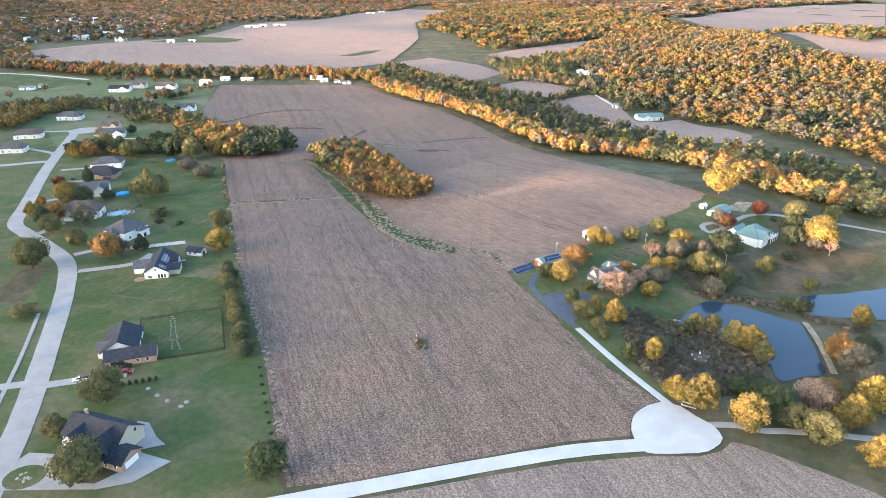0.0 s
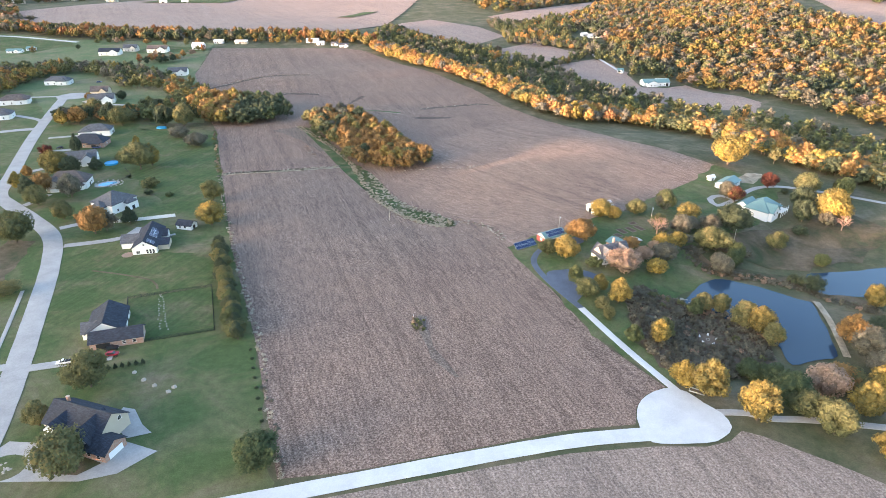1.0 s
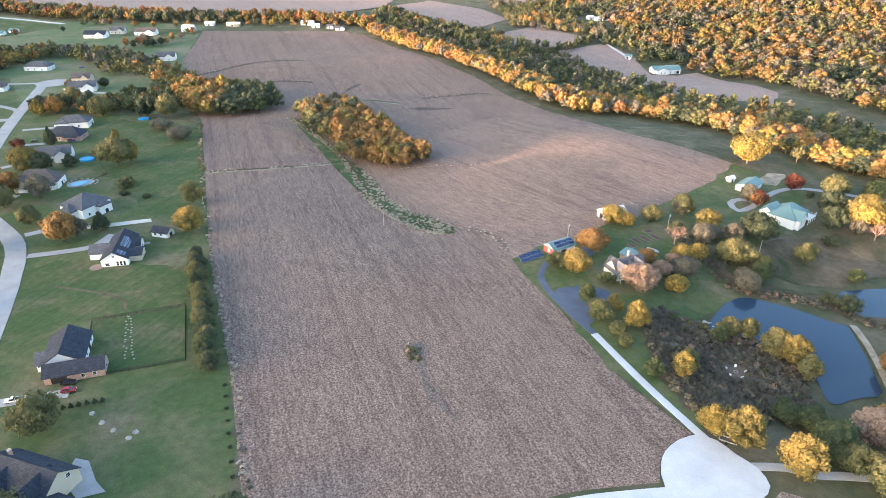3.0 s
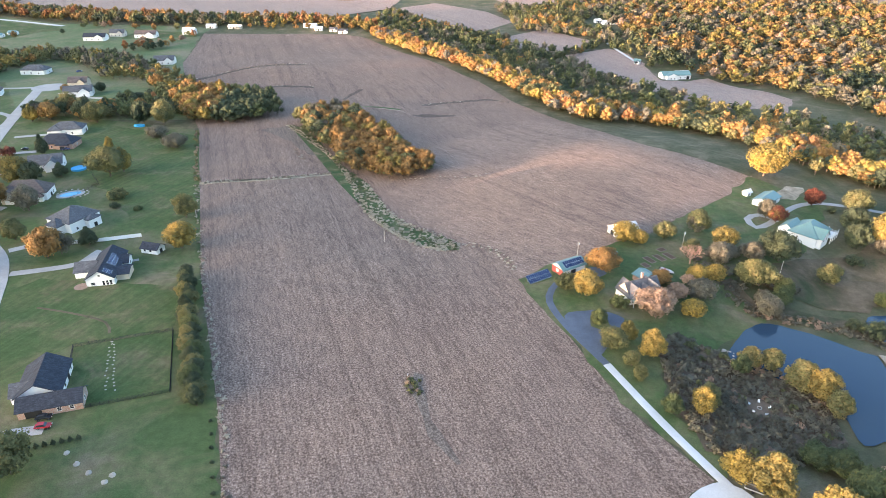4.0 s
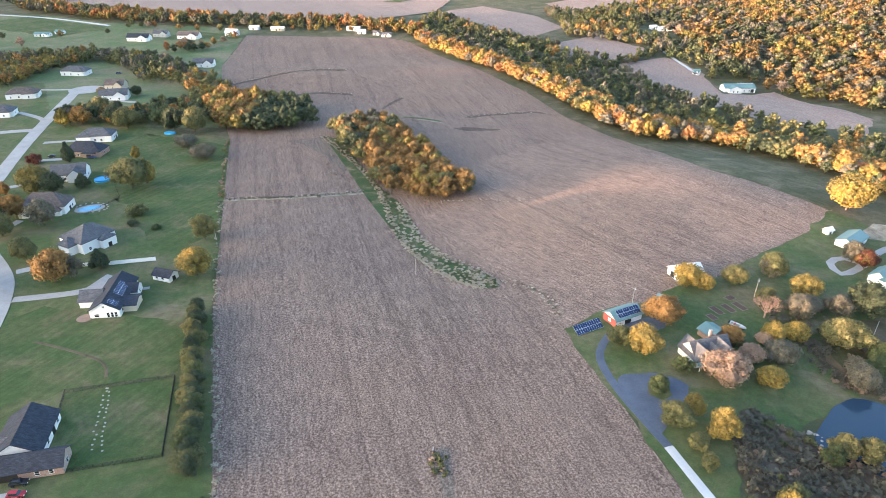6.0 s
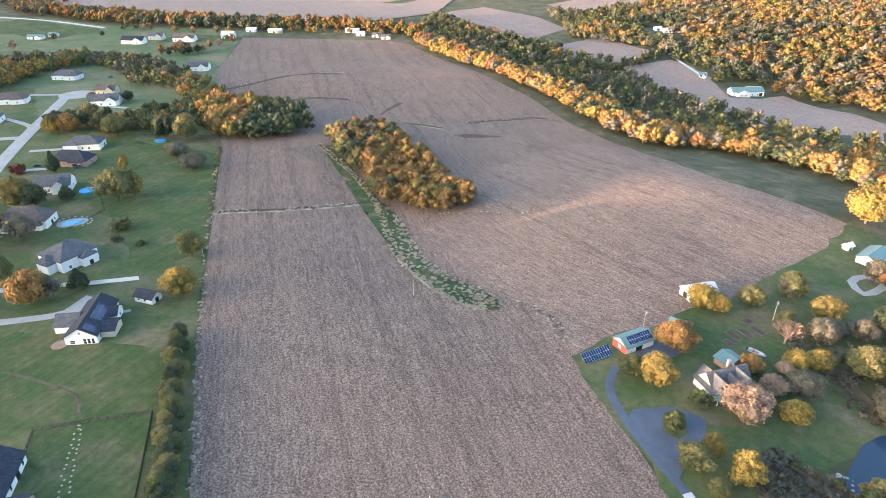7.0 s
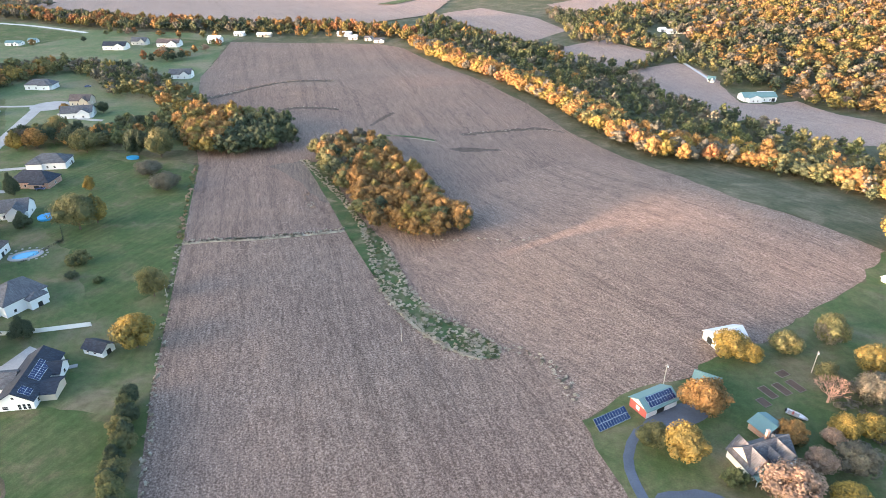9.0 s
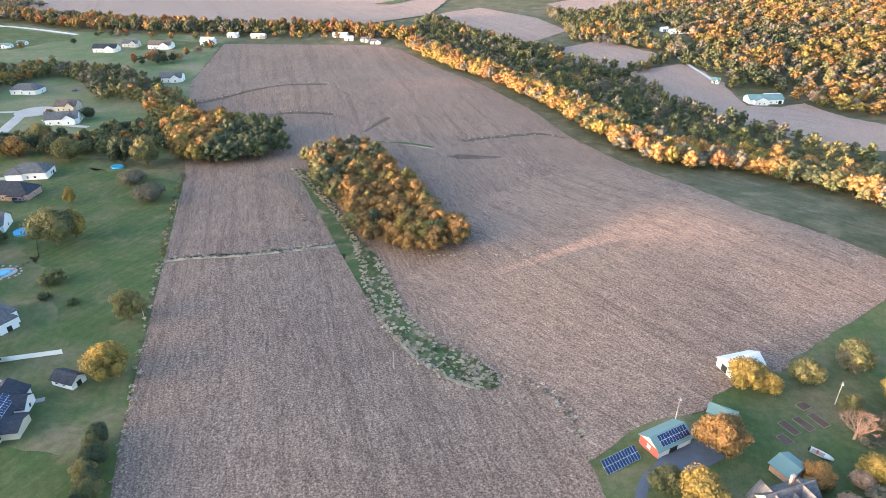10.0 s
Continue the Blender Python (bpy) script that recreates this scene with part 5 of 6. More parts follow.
shed = house("garden_shed", -138, 316.5, -13, [(0, 0, 8.5, 5.6, 2.5, 1.8, "x", False, "white_wall", "dark_roof")], [(0, "E", 0, 0.05, 1.8, 2.0, "door"), W(0, "S", -2.2), W(0, "S", 0.8)], "small white shed with dark shingle roof", "shed")
house("house", -189, 343, -22, [(0, 0, 16, 17, 5.4, 4.6, "y", True, "white_wall", "grey_roof"), (0.5, -9.5, 7.5, 6, 4.6, 2.8, "y", True, "white_wall", "grey_roof"), (8.9, 3, 4, 7, 4.4, 1.4, "x", True, "white_wall", "grey_roof")],
      [(1, "S", 0, 0.05, 5, 2.2, "garage"), W(0, "E", -5), W(0, "S", -5.8), W(0, "W", 0), W(0, "N", 2), (2, "E", 0, 0.1, 1.8, 2.1, "door")], "pale grey-roofed hipped house with white walls")
house("house", -233, 376, 12, [(0, 0, 23, 13, 4.6, 5.2, "x", True, "white_wall", "brown_roof"), (-5.5, -6.5, 8, 7, 4.4, 3.4, "y", False, "tan_wall", "brown_roof"), (7, -4, 6, 9, 3.1, 2.6, "y", True, "white_wall", "brown_roof")],
      [(1, "S", 0, 0.05, 4.8, 2.2, "garage"), W(0, "S", 1.5), W(2, "S", 0), W(0, "E", 3), (0, "E", 0, 0.1, 2, 2.1, "door"), W(0, "N", -4), W(0, "N", 4)], "large brown-grey hip-roofed house beside a pool")
house("house", -249, 421, 22, [(0, 0, 18, 13, 4.2, 4.2, "x", False, "white_wall", "grey_roof"), (4.0, -5, 8, 9, 4.1, 3.4, "y", False, "white_wall", "grey_roof")], [W(1, "S", 0), W(0, "S", -5), W(0, "S", -2), W(0, "E", 0), (0, "N", 2, 0.1, 1.8, 2.1, "door")], "white house with grey shingle gables")
house("house", -265, 461, 5, [(0, 0, 23, 13, 3.8, 4.8, "x", True, "brick", "dark_roof"), (5, -3, 8, 9, 3.1, 2.6, "y", True, "brick", "dark_roof")], [(1, "S", 0, 0.05, 3, 2.1, "door"), W(0, "S", -6), W(0, "S", -2), W(0, "E", 0), W(0, "N", 0)], "brick house with navy hipped roof")
house("house", -275, 490, 14, [(0, 0, 21, 13, 4.4, 3.8, "x", True, "white_wall", "grey_roof"), (-7, -3, 9, 9, 4.2, 2.6, "y", True, "white_wall", "grey_roof")], [W(0, "S", 0), W(0, "S", 4), W(0, "E", 0), (0, "E", 3, 0.1, 1.8, 2.1, "door")], "white house with pale grey hipped roof")
# houses farther up the street
for x, y, yaw, w, d, wall, roof, hip in [(-325, 595, 20, 22, 13, "white_wall", "grey_roof", False), (-343, 628, 10, 16, 11, "tan_wall", "brown_roof", False), (-412, 676, 8, 24, 12, "white_wall", "grey_roof", True),
                                          (-403, 590, 25, 24, 13, "white_wall", "brown_roof", True), (-382, 536, 20, 20, 12, "white_wall", "grey_roof", True), (-470, 668, 15, 18, 11, "tan_wall", "brown_roof", True),
                                          (-446, 854, 6, 26, 12, "white_wall", "dark_roof", False), (-431, 880, 4, 18, 9, "siding", "grey_roof", False), (-392, 874, 4, 26, 12, "white_wall", "brown_roof", False), (-346, 896, 0, 15, 11, "white_wall", "white_metal", False), (-307, 728, 12, 20, 12, "white_wall", "grey_roof", False)]:
    house("house", x, y, yaw, [(0, 0, w, d, 4.4, 3.8, "x", hip, wall, roof), (w * 0.22, -d * 0.35, w * 0.4, d * 0.6, 4.2, 3.0, "y", hip, wall, roof)],
          [W(0, "S", -w * 0.35), W(0, "S", -w * 0.1), W(1, "S", 0), W(0, "E", 0), (0, "W", 0, 0.1, 1.8, 2.1, "door")], "distant house on the street with a shingle roof", group="far street houses")
# farm buildings on the skyline of the field
for x, y, yaw, w, d, wall, roof, say in [(-578, 864, 5, 26, 10, "white_wall", "teal_roof", "low shed with a pale green roof"), (-566, 880, 0, 14, 9, "white_wall", "teal_roof", "small shed with a pale green roof"), (-333, 940, 3, 18, 11, "white_wall", "white_metal", "white farm building"), (-300, 936, 0, 24, 9, "tan_wall", "white_metal", "long pale farm shed"),
                                          (-202, 950, 0, 24, 11, "white_wall", "white_metal", "white farmhouse"), (-187, 930, 20, 14, 9, "white_wall", "white_metal", "white farm building"), (-166, 924, 0, 13, 8, "siding", "grey_roof", "grey farm shed"), (-152, 915, 10, 17, 9, "white_wall", "grey_roof", "grey-roofed farm shed"),
                                          (206, 988, 10, 26, 10, "white_wall", "white_metal", "long white farm building"), (193, 1000, 20, 12, 9, "white_wall", "white_metal", "white barn"), (199, 788, -30, 9, 6, "white_wall", "teal_roof", "small pale shed by the lane"), (466, 1187, 15, 26, 14, "white_wall", "white_metal", "white house at the edge of the woods"), (560, 905, 10, 18, 10, "white_wall", "white_metal", "white house among the trees")]:
    house("farm_building", x, y, yaw, [(0, 0, w * 0.72, d * 0.8, 3.0, 2.0, "x", False, wall, roof), (w * 0.15, -d * 0.3, w * 0.25, d * 0.5, 2.8, 1.6, "y", False, wall, roof)], [W(0, "S", -w * 0.22), W(1, "S", 0), (0, "S", -w * 0.05, 0.1, 2.0, 2.2, "door"), W(0, "E", 0)], say + " seen far off", "farm building", group="far farm buildings")
house("house", 226, 738, 8, [(0, 0, 30, 12, 4.2, 3.0, "x", False, "white_wall", "teal_roof"), (-6, -6, 12, 8, 4.2, 2.4, "y", False, "white_wall", "teal_roof"), (10, 6, 14, 9, 4.0, 2.2, "x", False, "white_wall", "white_metal")], [W(1, "S", -2), W(1, "S", 2), W(0, "S", 4), W(0, "S", 9), (0, "S", 12, 0.1, 3, 3, "door")], "large pale farm building with light blue-green metal roofs", "farm building")
# far sheds and town roofs
rng = np.random.default_rng(9)
for x, y, w in [(-633, 2066, 42), (-560, 2125, 40), (-606, 2096, 22), (-364, 2874, 36), (-334, 3040, 26), (-600, 1500, 14), (-640, 1480, 16)]:
    house("farm_shed", x, y, rng.uniform(-10, 10), [(0, 0, w, w * 0.3, 4, 3, "x", False, "siding", "white_metal")], [(0, "S", 0, 0.1, 6, 5, "door")], "distant long white farm shed", "shed", group="distant sheds")
for i in range(110):
    x, y = rng.uniform(-1700, -700), rng.uniform(1500, 2600)
    if inside(FAR_FIELDS[4], x, y) or x > -y * 0.42:
        continue
    house("town_house", x, y, rng.uniform(0, 90), [(0, 0, 17, 11, 7, 5, "x", False, ("white_wall", "tan_wall")[i % 2], ("grey_roof", "white_metal", "brown_roof")[i % 3])], [(0, "S", 0, 1, 3, 4, "window")], "distant town house among autumn trees", "house", group="distant town houses")

# garage with roof panels and the ground array
barn = house("garage", 51.1, 308.2, 32.6, [(0, 0, 12.6, 7.4, 3.2, 2.0, "x", False, "white_wall", "teal_roof")], [(0, "S", -0.5, 0.05, 3, 2.3, "door"), (0, "S", 3.6, 0.05, 3, 2.3, "garage"), W(0, "N", 0)], "white garage with red end wall, teal metal roof and solar panels", "garage")
panels_on(barn, 0.6, -1.95, 4.66, 28.4, 0, 10, 2)
bm = bmesh.new()
for k in range(24):
    box(bm, -6.38, -6.31, -3.65 + k * 0.304, -3.65 + k * 0.304 + 0.27, 0.0, 3.1)
part("red_cladding", bm, M["red_board"], barn, "red vertical boards on the end wall")
bm = bmesh.new()
box(bm, -6.44, -6.39, -0.7, 0.7, 1.1, 2.5)
part("window_trim", bm, M["white_trim"], barn, "white square panel on the red wall")
bm = bmesh.new()
box(bm, 0.5, 6.6, -8.2, -3.8, -0.3, 0.32)
apron = part("apron", bm, M["concrete"], barn, "pale concrete apron")
array = new("solar_array")
array.matrix_world = pose(37.1, 299, terrain(37.1, 299), 0, 0, 34.5)
panels_on(array, 0, 0, 2.0, 32, 0, 12, 2, 1.03, 2.05)
for x in (-5, -1.7, 1.7, 5):
    for yy, z in ((-1.3, 1.15), (1.3, 2.75)):
        bm = bmesh.new()
        limb(bm, (x, yy, -0.3), (x, yy, z), 0.07, 0.07, 6)
        part("post", bm, M["alu"], array)
tagged(array, "tilted ground-mounted array of dark blue solar panels", "solar array")
house("garden_shed", 70.5, 320.3, -27, [(0, 0, 7.6, 4.4, 2.4, 1.4, "x", False, "siding", "teal_roof")], [(0, "S", 0, 0.05, 1.4, 2, "door"), W(0, "W", 0)], "small pale shed with teal metal roof", "shed")
house("machine_shed", 83, 344.5, 22, [(0, 0, 12.5, 7.5, 3.2, 2.2, "x", False, "white_metal", "white_metal")], [(0, "W", 0, 0.05, 2.6, 2.6, "door")], "plain white metal shed at the field edge", "shed")
# farmhouse with steep gables and dormers
fh = house("farmhouse", 76.5, 287.2, 24, [
    (0, 0, 15, 8.5, 3.4, 4.2, "x", False, "tan_wall", "grey_roof"),
    (3.8, -2.6, 7, 8, 3.4, 4.0, "y", False, "white_wall", "grey_roof"),
    (-5.0, -0.5, 6, 9.5, 3.4, 3.8, "y", False, "white_wall", "grey_roof"),
    (0.4, -3.2, 2.4, 3.0, 5.4, 1.3, "y", False, "white_wall", "grey_roof"),
    (0.5, -6.5, 7, 5, 2.6, 2.0, "y", False, "tan_wall", "grey_roof"),
], [W(3, "S", -0.5, 3.9, 0.8, 1.2), W(3, "S", 0.5, 3.9, 0.8, 1.2), W(1, "S", 0, 4.6, 1.0, 1.2), W(1, "E", -1.5), W(1, "E", 1.5), W(2, "S", 0, 4.4, 1.0, 1.2), W(2, "S", -1.5), W(2, "S", 1.2, 0.9, 2.0, 1.5), (4, "S", 0, 0.1, 1.2, 2.1, "door"), W(0, "N", 3), W(0, "N", -3)],
    "cream farmhouse with steep grey shingle gables and a dormer", "house", chimney=(2.2, 1.8, 6, 9.2))
bm = bmesh.new()
roof_on(bm, 6.5, 2.4, 2.6, 0.6, "x", False, 0.2, 0.12)
part("porch_roof", bm, M["teal_roof"], fh, "teal metal porch roof").matrix_local = pose(-5, -6.4, 0)
for x in (-7.8, -5, -2.2):
    bm = bmesh.new()
    box(bm, x - 0.09, x + 0.09, -7.3, -7.12, -0.5, 2.6)
    part("porch_post", bm, M["white_trim"], fh)
house("shelter", 82, 299.5, 33, [(0, 0, 7.5, 6, 2.7, 1.5, "y", False, "brick", "teal_roof")], [(0, "E", 0, 0.05, 3.2, 2.2, "door"), W(0, "S", 0)], "brick shelter with a teal metal roof", "outbuilding")
# hip-roofed house with a raised deck
bh = house("house", 172, 343, 43, [(0, 0, 17, 13, 4.6, 4.6, "x", True, "white_wall", "teal_roof"), (-3, -5.5, 8, 6, 4.6, 3.4, "y", False, "white_wall", "teal_roof"), (-2, 8, 11, 7, 4.2, 2.6, "x", False, "white_wall", "teal_roof")],
           [W(1, "S", -1.8, 2.6), W(1, "S", 1.8, 2.6), W(0, "S", 4, 2.6, 1.6, 1.6), W(0, "S", 7, 2.6, 1.0, 1.6), W(0, "E", -3, 2.6, 1.8, 1.6), W(0, "E", 2, 2.6, 1.8, 1.6), (2, "W", 0, 0.1, 4.6, 2.3, "garage")], "white house with a teal metal roof and raised deck")
bm = bmesh.new()
box(bm, 2.5, 11.5, -9.5, -6.4, 2.2, 2.4)
box(bm, 8.4, 11.5, -6.4, 4, 2.2, 2.4)
part("deck", bm, M["white_trim"], bh, "white raised deck")
for x, y in ((2.7, -9.3), (5.6, -9.3), (8.5, -9.3), (11.3, -9.3), (11.3, -5), (11.3, -0.5), (11.3, 3.8)):
    bm = bmesh.new()
    box(bm, x - 0.12, x + 0.12, y - 0.12, y + 0.12, -2, 4.4)
    part("deck_post", bm, M["white_trim"], bh)
for a, b in (((2.7, -9.3), (11.3, -9.3)), ((11.3, -9.3), (11.3, 3.8))):
    for z in (2.8, 3.3):
        bm = bmesh.new()
        limb(bm, (*a, z), (*b, z), 0.05, 0.05, 4)
        part("rail", bm, M["white_trim"], bh)
house("garage", 167.5, 381, 45, [(0, 0, 15.5, 8.5, 3.0, 1.8, "x", False, "white_wall", "teal_roof")], [(0, "E", 0, 0.05, 4, 2.5, "door"), W(0, "S", -3), W(0, "S", 2)], "long white outbuilding with a teal metal roof", "outbuilding")
house("garden_shed", 160.5, 389.5, 30, [(0, 0, 3.6, 3, 2.2, 1.2, "x", False, "white_wall", "white_metal")], [(0, "S", 0, 0.05, 1, 1.8, "door")], "tiny white shed at the field corner", "shed")

# ---- fences, poles, pools, vehicles and small things ----
def fence(name, pts, height, gap, post_mat, rails, panel, label):
    """Posts and rails or boards along a line on the ground."""
    root = new(name)
    x0, y0 = pts[0]
    root.matrix_world = pose(x0, y0, terrain(x0, y0))
    spots = []
    for (ax, ay), (bx, by) in zip(pts, pts[1:]):
        n = max(1, round(math.hypot(bx - ax, by - ay) / gap))
        spots += [(ax + (bx - ax) * i / n, ay + (by - ay) * i / n) for i in range(n)]
    spots.append(pts[-1])
    loc = [(x - x0, y - y0, terrain(x, y) - terrain(x0, y0)) for x, y in spots]
    for x, y, z in loc:
        bm = bmesh.new()
        limb(bm, (x, y, z - 0.4), (x, y, z + height + 0.08), 0.07, 0.06, 6)
        part("post", bm, post_mat, root)
    for a, b in zip(loc, loc[1:]):
        bm = bmesh.new()
        if panel:
            d = (Vector(b) - Vector(a)).normalized()
            n = Vector((-d.y, d.x, 0)) * 0.03
            v = [bm.verts.new(Vector(p) + n * s + Vector((0, 0, h))) for s in (-1, 1) for p, h in ((a, 0.05), (b, 0.05), (b, height), (a, height))]
            for f in ((0, 1, 2, 3), (7, 6, 5, 4), (0, 4, 5, 1), (1, 5, 6, 2), (2, 6, 7, 3), (3, 7, 4, 0)):
                bm.faces.new([v[i] for i in f])
            part("panel", bm, post_mat, root)
        else:
            for z in rails:
                limb(bm, (a[0], a[1], a[2] + z), (b[0], b[1], b[2] + z), 0.05, 0.05, 4)
            part("rail", bm, post_mat, root)
    return tagged(root, label, "fence")


fence("privacy_fence", [(-181.1, 321.4), (-171.9, 323.1), (-150, 330.7)], 1.9, 2.4, M["white_trim"], (), True, "solid white vinyl fence between two lots")
fence("garden_fence", [(-129.8, 232.4), (-134.6, 243.4), (-103.2, 254.6), (-90.3, 220.9), (-117, 211.5)], 1.4, 2.6, M["black"], (0.15, 0.45, 0.75, 1.05, 1.35), False, "black rail fence round the green back lawn")
fence("lot_fence", [(-210, 372), (-205, 396), (-216, 410)], 1.3, 2.6, M["black"], (0.2, 0.6, 1.0), False, "dark rail fence between back lawns")


def utility_pole(x, y, height, arm, label):
    root = new("utility_pole")
    root.matrix_world = pose(x, y, terrain(x, y), 0, 0, 30)
    bm = bmesh.new()
    limb(bm, (0, 0, -0.5), (0, 0, height), 0.17, 0.11, 8)
    part("pole", bm, M["pole_wood"], root)
    if arm:
        bm = bmesh.new()
        box(bm, -0.8, 0.8, -0.06, 0.06, height - 0.7, height - 0.55)
        part("crossarm", bm, M["pole_wood"], root)
        bm = bmesh.new()
        bmesh.ops.create_icosphere(bm, subdivisions=2, radius=0.28, matrix=Matrix.Translation((0.5, 0, height - 1.3)) @ Matrix.Diagonal((1, 1, 1.4, 1)))
        part("transformer", bm, M["alu"], root, "grey metal transformer can")
    return tagged(root, label, "pole", group="utility poles")


M["pole_wood"] = plain_mat("pole_wood", (0.42, 0.38, 0.33), 0.9, 0.3, 2.0)
for x, y, h, arm in ((56.5, 318.5, 9, True), (107, 328.7, 9, True), (-131.8, 353, 9, False), (-34, 338.6, 8.5, False), (141.7, 304.7, 9, False)):
    utility_pole(x, y, h, arm, "weathered grey wooden utility pole")


def ring_mesh(bm, rx, ry, z0, z1, n=28, inner=None):
    """A round slab, or a round wall when inner is given."""
    out = [[bm.verts.new((rx * math.cos(2 * math.pi * k / n), ry * math.sin(2 * math.pi * k / n), z)) for k in range(n)] for z in (z0, z1)]
    for k in range(n):
        bm.faces.new((out[0][k], out[0][(k + 1) % n], out[1][(k + 1) % n], out[1][k]))
    if inner is None:
        bm.faces.new(out[1])
        return
    inn = [[bm.verts.new(((rx - inner) * math.cos(2 * math.pi * k / n), (ry - inner) * math.sin(2 * math.pi * k / n), z)) for k in range(n)] for z in (z0, z1)]
    for k in range(n):
        j = (k + 1) % n
        bm.faces.new((inn[0][j], inn[0][k], inn[1][k], inn[1][j]))
        bm.faces.new((out[1][k], out[1][j], inn[1][j], inn[1][k]))


def pool(x, y, rx, ry, yaw, raised, label):
    root = new("swimming_pool")
    root.matrix_world = pose(x, y, terrain(x, y), 0, 0, yaw)
    bm = bmesh.new()
    ring_mesh(bm, rx, ry, -0.3, 1.2 if raised else 0.35, inner=0.25 if raised else 1.8)
    part("wall" if raised else "deck", bm, M["pool_blue"] if raised else M["concrete"], root, "blue pool wall" if raised else "pale concrete deck")
    bm = bmesh.new()
    k = 0.25 if raised else 1.8
    ring_mesh(bm, rx - k, ry - k, -0.2, 1.0 if raised else 0.3)
    part("water", bm, M["pool_water"] if not raised else M["pool_blue"], root, "blue pool water")
    return tagged(root, label, "pool")


pool(-212.3, 380, 7.2, 5, 35, False, "in-ground pool with a pale concrete deck")
pool(-229, 418.7, 4.2, 4.2, 0, True, "round blue above-ground pool")
pool(-233, 508, 4, 2.6, 0, True, "small blue garden pool on the lawn")


def vehicle(x, y, yaw, paint, length, kind, label):
    """A parked car or pickup: shaped body, glazed cabin, four wheels, lamps."""
    root = new("pickup" if kind == "pickup" else "car")
    root.matrix_world = pose(x, y, terrain(x, y) + 0.28, 0, 0, yaw)
    L, wd = length / 2, 0.95
    bm = bmesh.new()
    prof = [(-L, 0.45), (-L, 0.95), (-L * 0.4, 1.0), (L * 0.45, 1.0), (L * 0.95, 0.85), (L, 0.45)]
    a, b = ([bm.verts.new((px, s * wd, pz)) for px, pz in prof] for s in (-1, 1))
    bm.faces.new(a), bm.faces.new(b[::-1])
    for i in range(len(prof)):
        j = (i + 1) % len(prof)
        bm.faces.new((a[i], b[i], b[j], a[j]))
    bmesh.ops.recalc_face_normals(bm, faces=bm.faces[:])
    bmesh.ops.bevel(bm, geom=bm.edges[:], offset=0.06, segments=1, affect="EDGES")
    part("body", bm, paint, root)
    bm = bmesh.new()
    c0, c1 = (-L * 0.05, L * 0.5) if kind == "pickup" else (-L * 0.75, L * 0.45)
    v = [bm.verts.new((px, py, pz)) for px, py, pz in ((c0, -0.88, 1), (c1, -0.88, 1), (c1, 0.88, 1), (c0, 0.88, 1), (c0 + 0.3, -0.7, 1.55), (c1 - 0.6, -0.7, 1.55), (c1 - 0.6, 0.7, 1.55), (c0 + 0.3, 0.7, 1.55))]
    for f in ((0, 1, 5, 4), (1, 2, 6, 5), (2, 3, 7, 6), (3, 0, 4, 7)):
        bm.faces.new([v[i] for i in f])
    part("cabin_glass", bm, M["glass"], root, "dark car glazing")
    bm = bmesh.new()
    box(bm, c0 + 0.25, c1 - 0.55, -0.72, 0.72, 1.54, 1.6)
    part("roof", bm, paint, root)
    if kind == "pickup":
        bm = bmesh.new()
        box(bm, -L + 0.12, c0 - 0.08, -0.78, 0.78, 0.9, 1.03)
        part("bed", bm, M["black"], root, "dark open load bed")
    for sx in (-0.62, 0.62):
        for sy in (-0.86, 0.86):
            bm = bmesh.new()
            limb(bm, (sx * L, sy - 0.11, 0.1), (sx * L, sy + 0.11, 0.1), 0.36, 0.36, 14)
            wh = part("wheel", bm, M["black"], root)
            bm = bmesh.new()
            limb(bm, (sx * L, sy - 0.125, 0.1), (sx * L, sy + 0.125, 0.1), 0.2, 0.2, 10)
            part("rim", bm, M["alu"], wh, "silver rim")
    for sx, m in ((L - 0.02, "white_trim"), (-L + 0.02, "red_board")):
        for sy in (-0.65, 0.65):
            bm = bmesh.new()
            box(bm, sx - 0.05, sx + 0.05, sy - 0.17, sy + 0.17, 0.62, 0.8)
            part("headlight" if sx > 0 else "tail_light", bm, M[m], root)
    return tagged(root, label, "car")


M["car_white"] = plain_mat("car_white", (0.80, 0.80, 0.80), 0.25, 0.03, 1.0, 0.0, 0.6)
M["car_red"] = plain_mat("car_red", (0.30, 0.02, 0.03), 0.25, 0.03, 1.0, 0.0, 0.6)
M["car_dark"] = plain_mat("car_dark", (0.02, 0.022, 0.028), 0.25, 0.03, 1.0, 0.0, 0.6)
M["car_blue"] = plain_mat("car_blue", (0.03, 0.06, 0.20), 0.3, 0.03, 1.0, 0.0, 0.6)
vehicle(-136, 198.6, 198, M["car_white"], 5.8, "pickup", "white pickup parked on the concrete drive")
vehicle(-121.5, 203.6, 12, M["car_red"], 4.6, "car", "red car parked on the drive")
vehicle(-123.5, 207.4, 16, M["car_dark"], 4.7, "car", "dark car parked under the porch")
vehicle(-257, 453.5, 10, M["car_blue"], 5.4, "pickup", "dark blue pickup beside the brick house")
vehicle(-283, 452, 190, M["car_dark"], 4.7, "car", "dark car on the drive")
vehicle(-374, 684, 20, M["car_blue"], 5.6, "car", "blue vehicle parked on a far lot")
vehicle(-331, 575, 10, M["car_white"], 5.0, "car", "white car on a far drive")


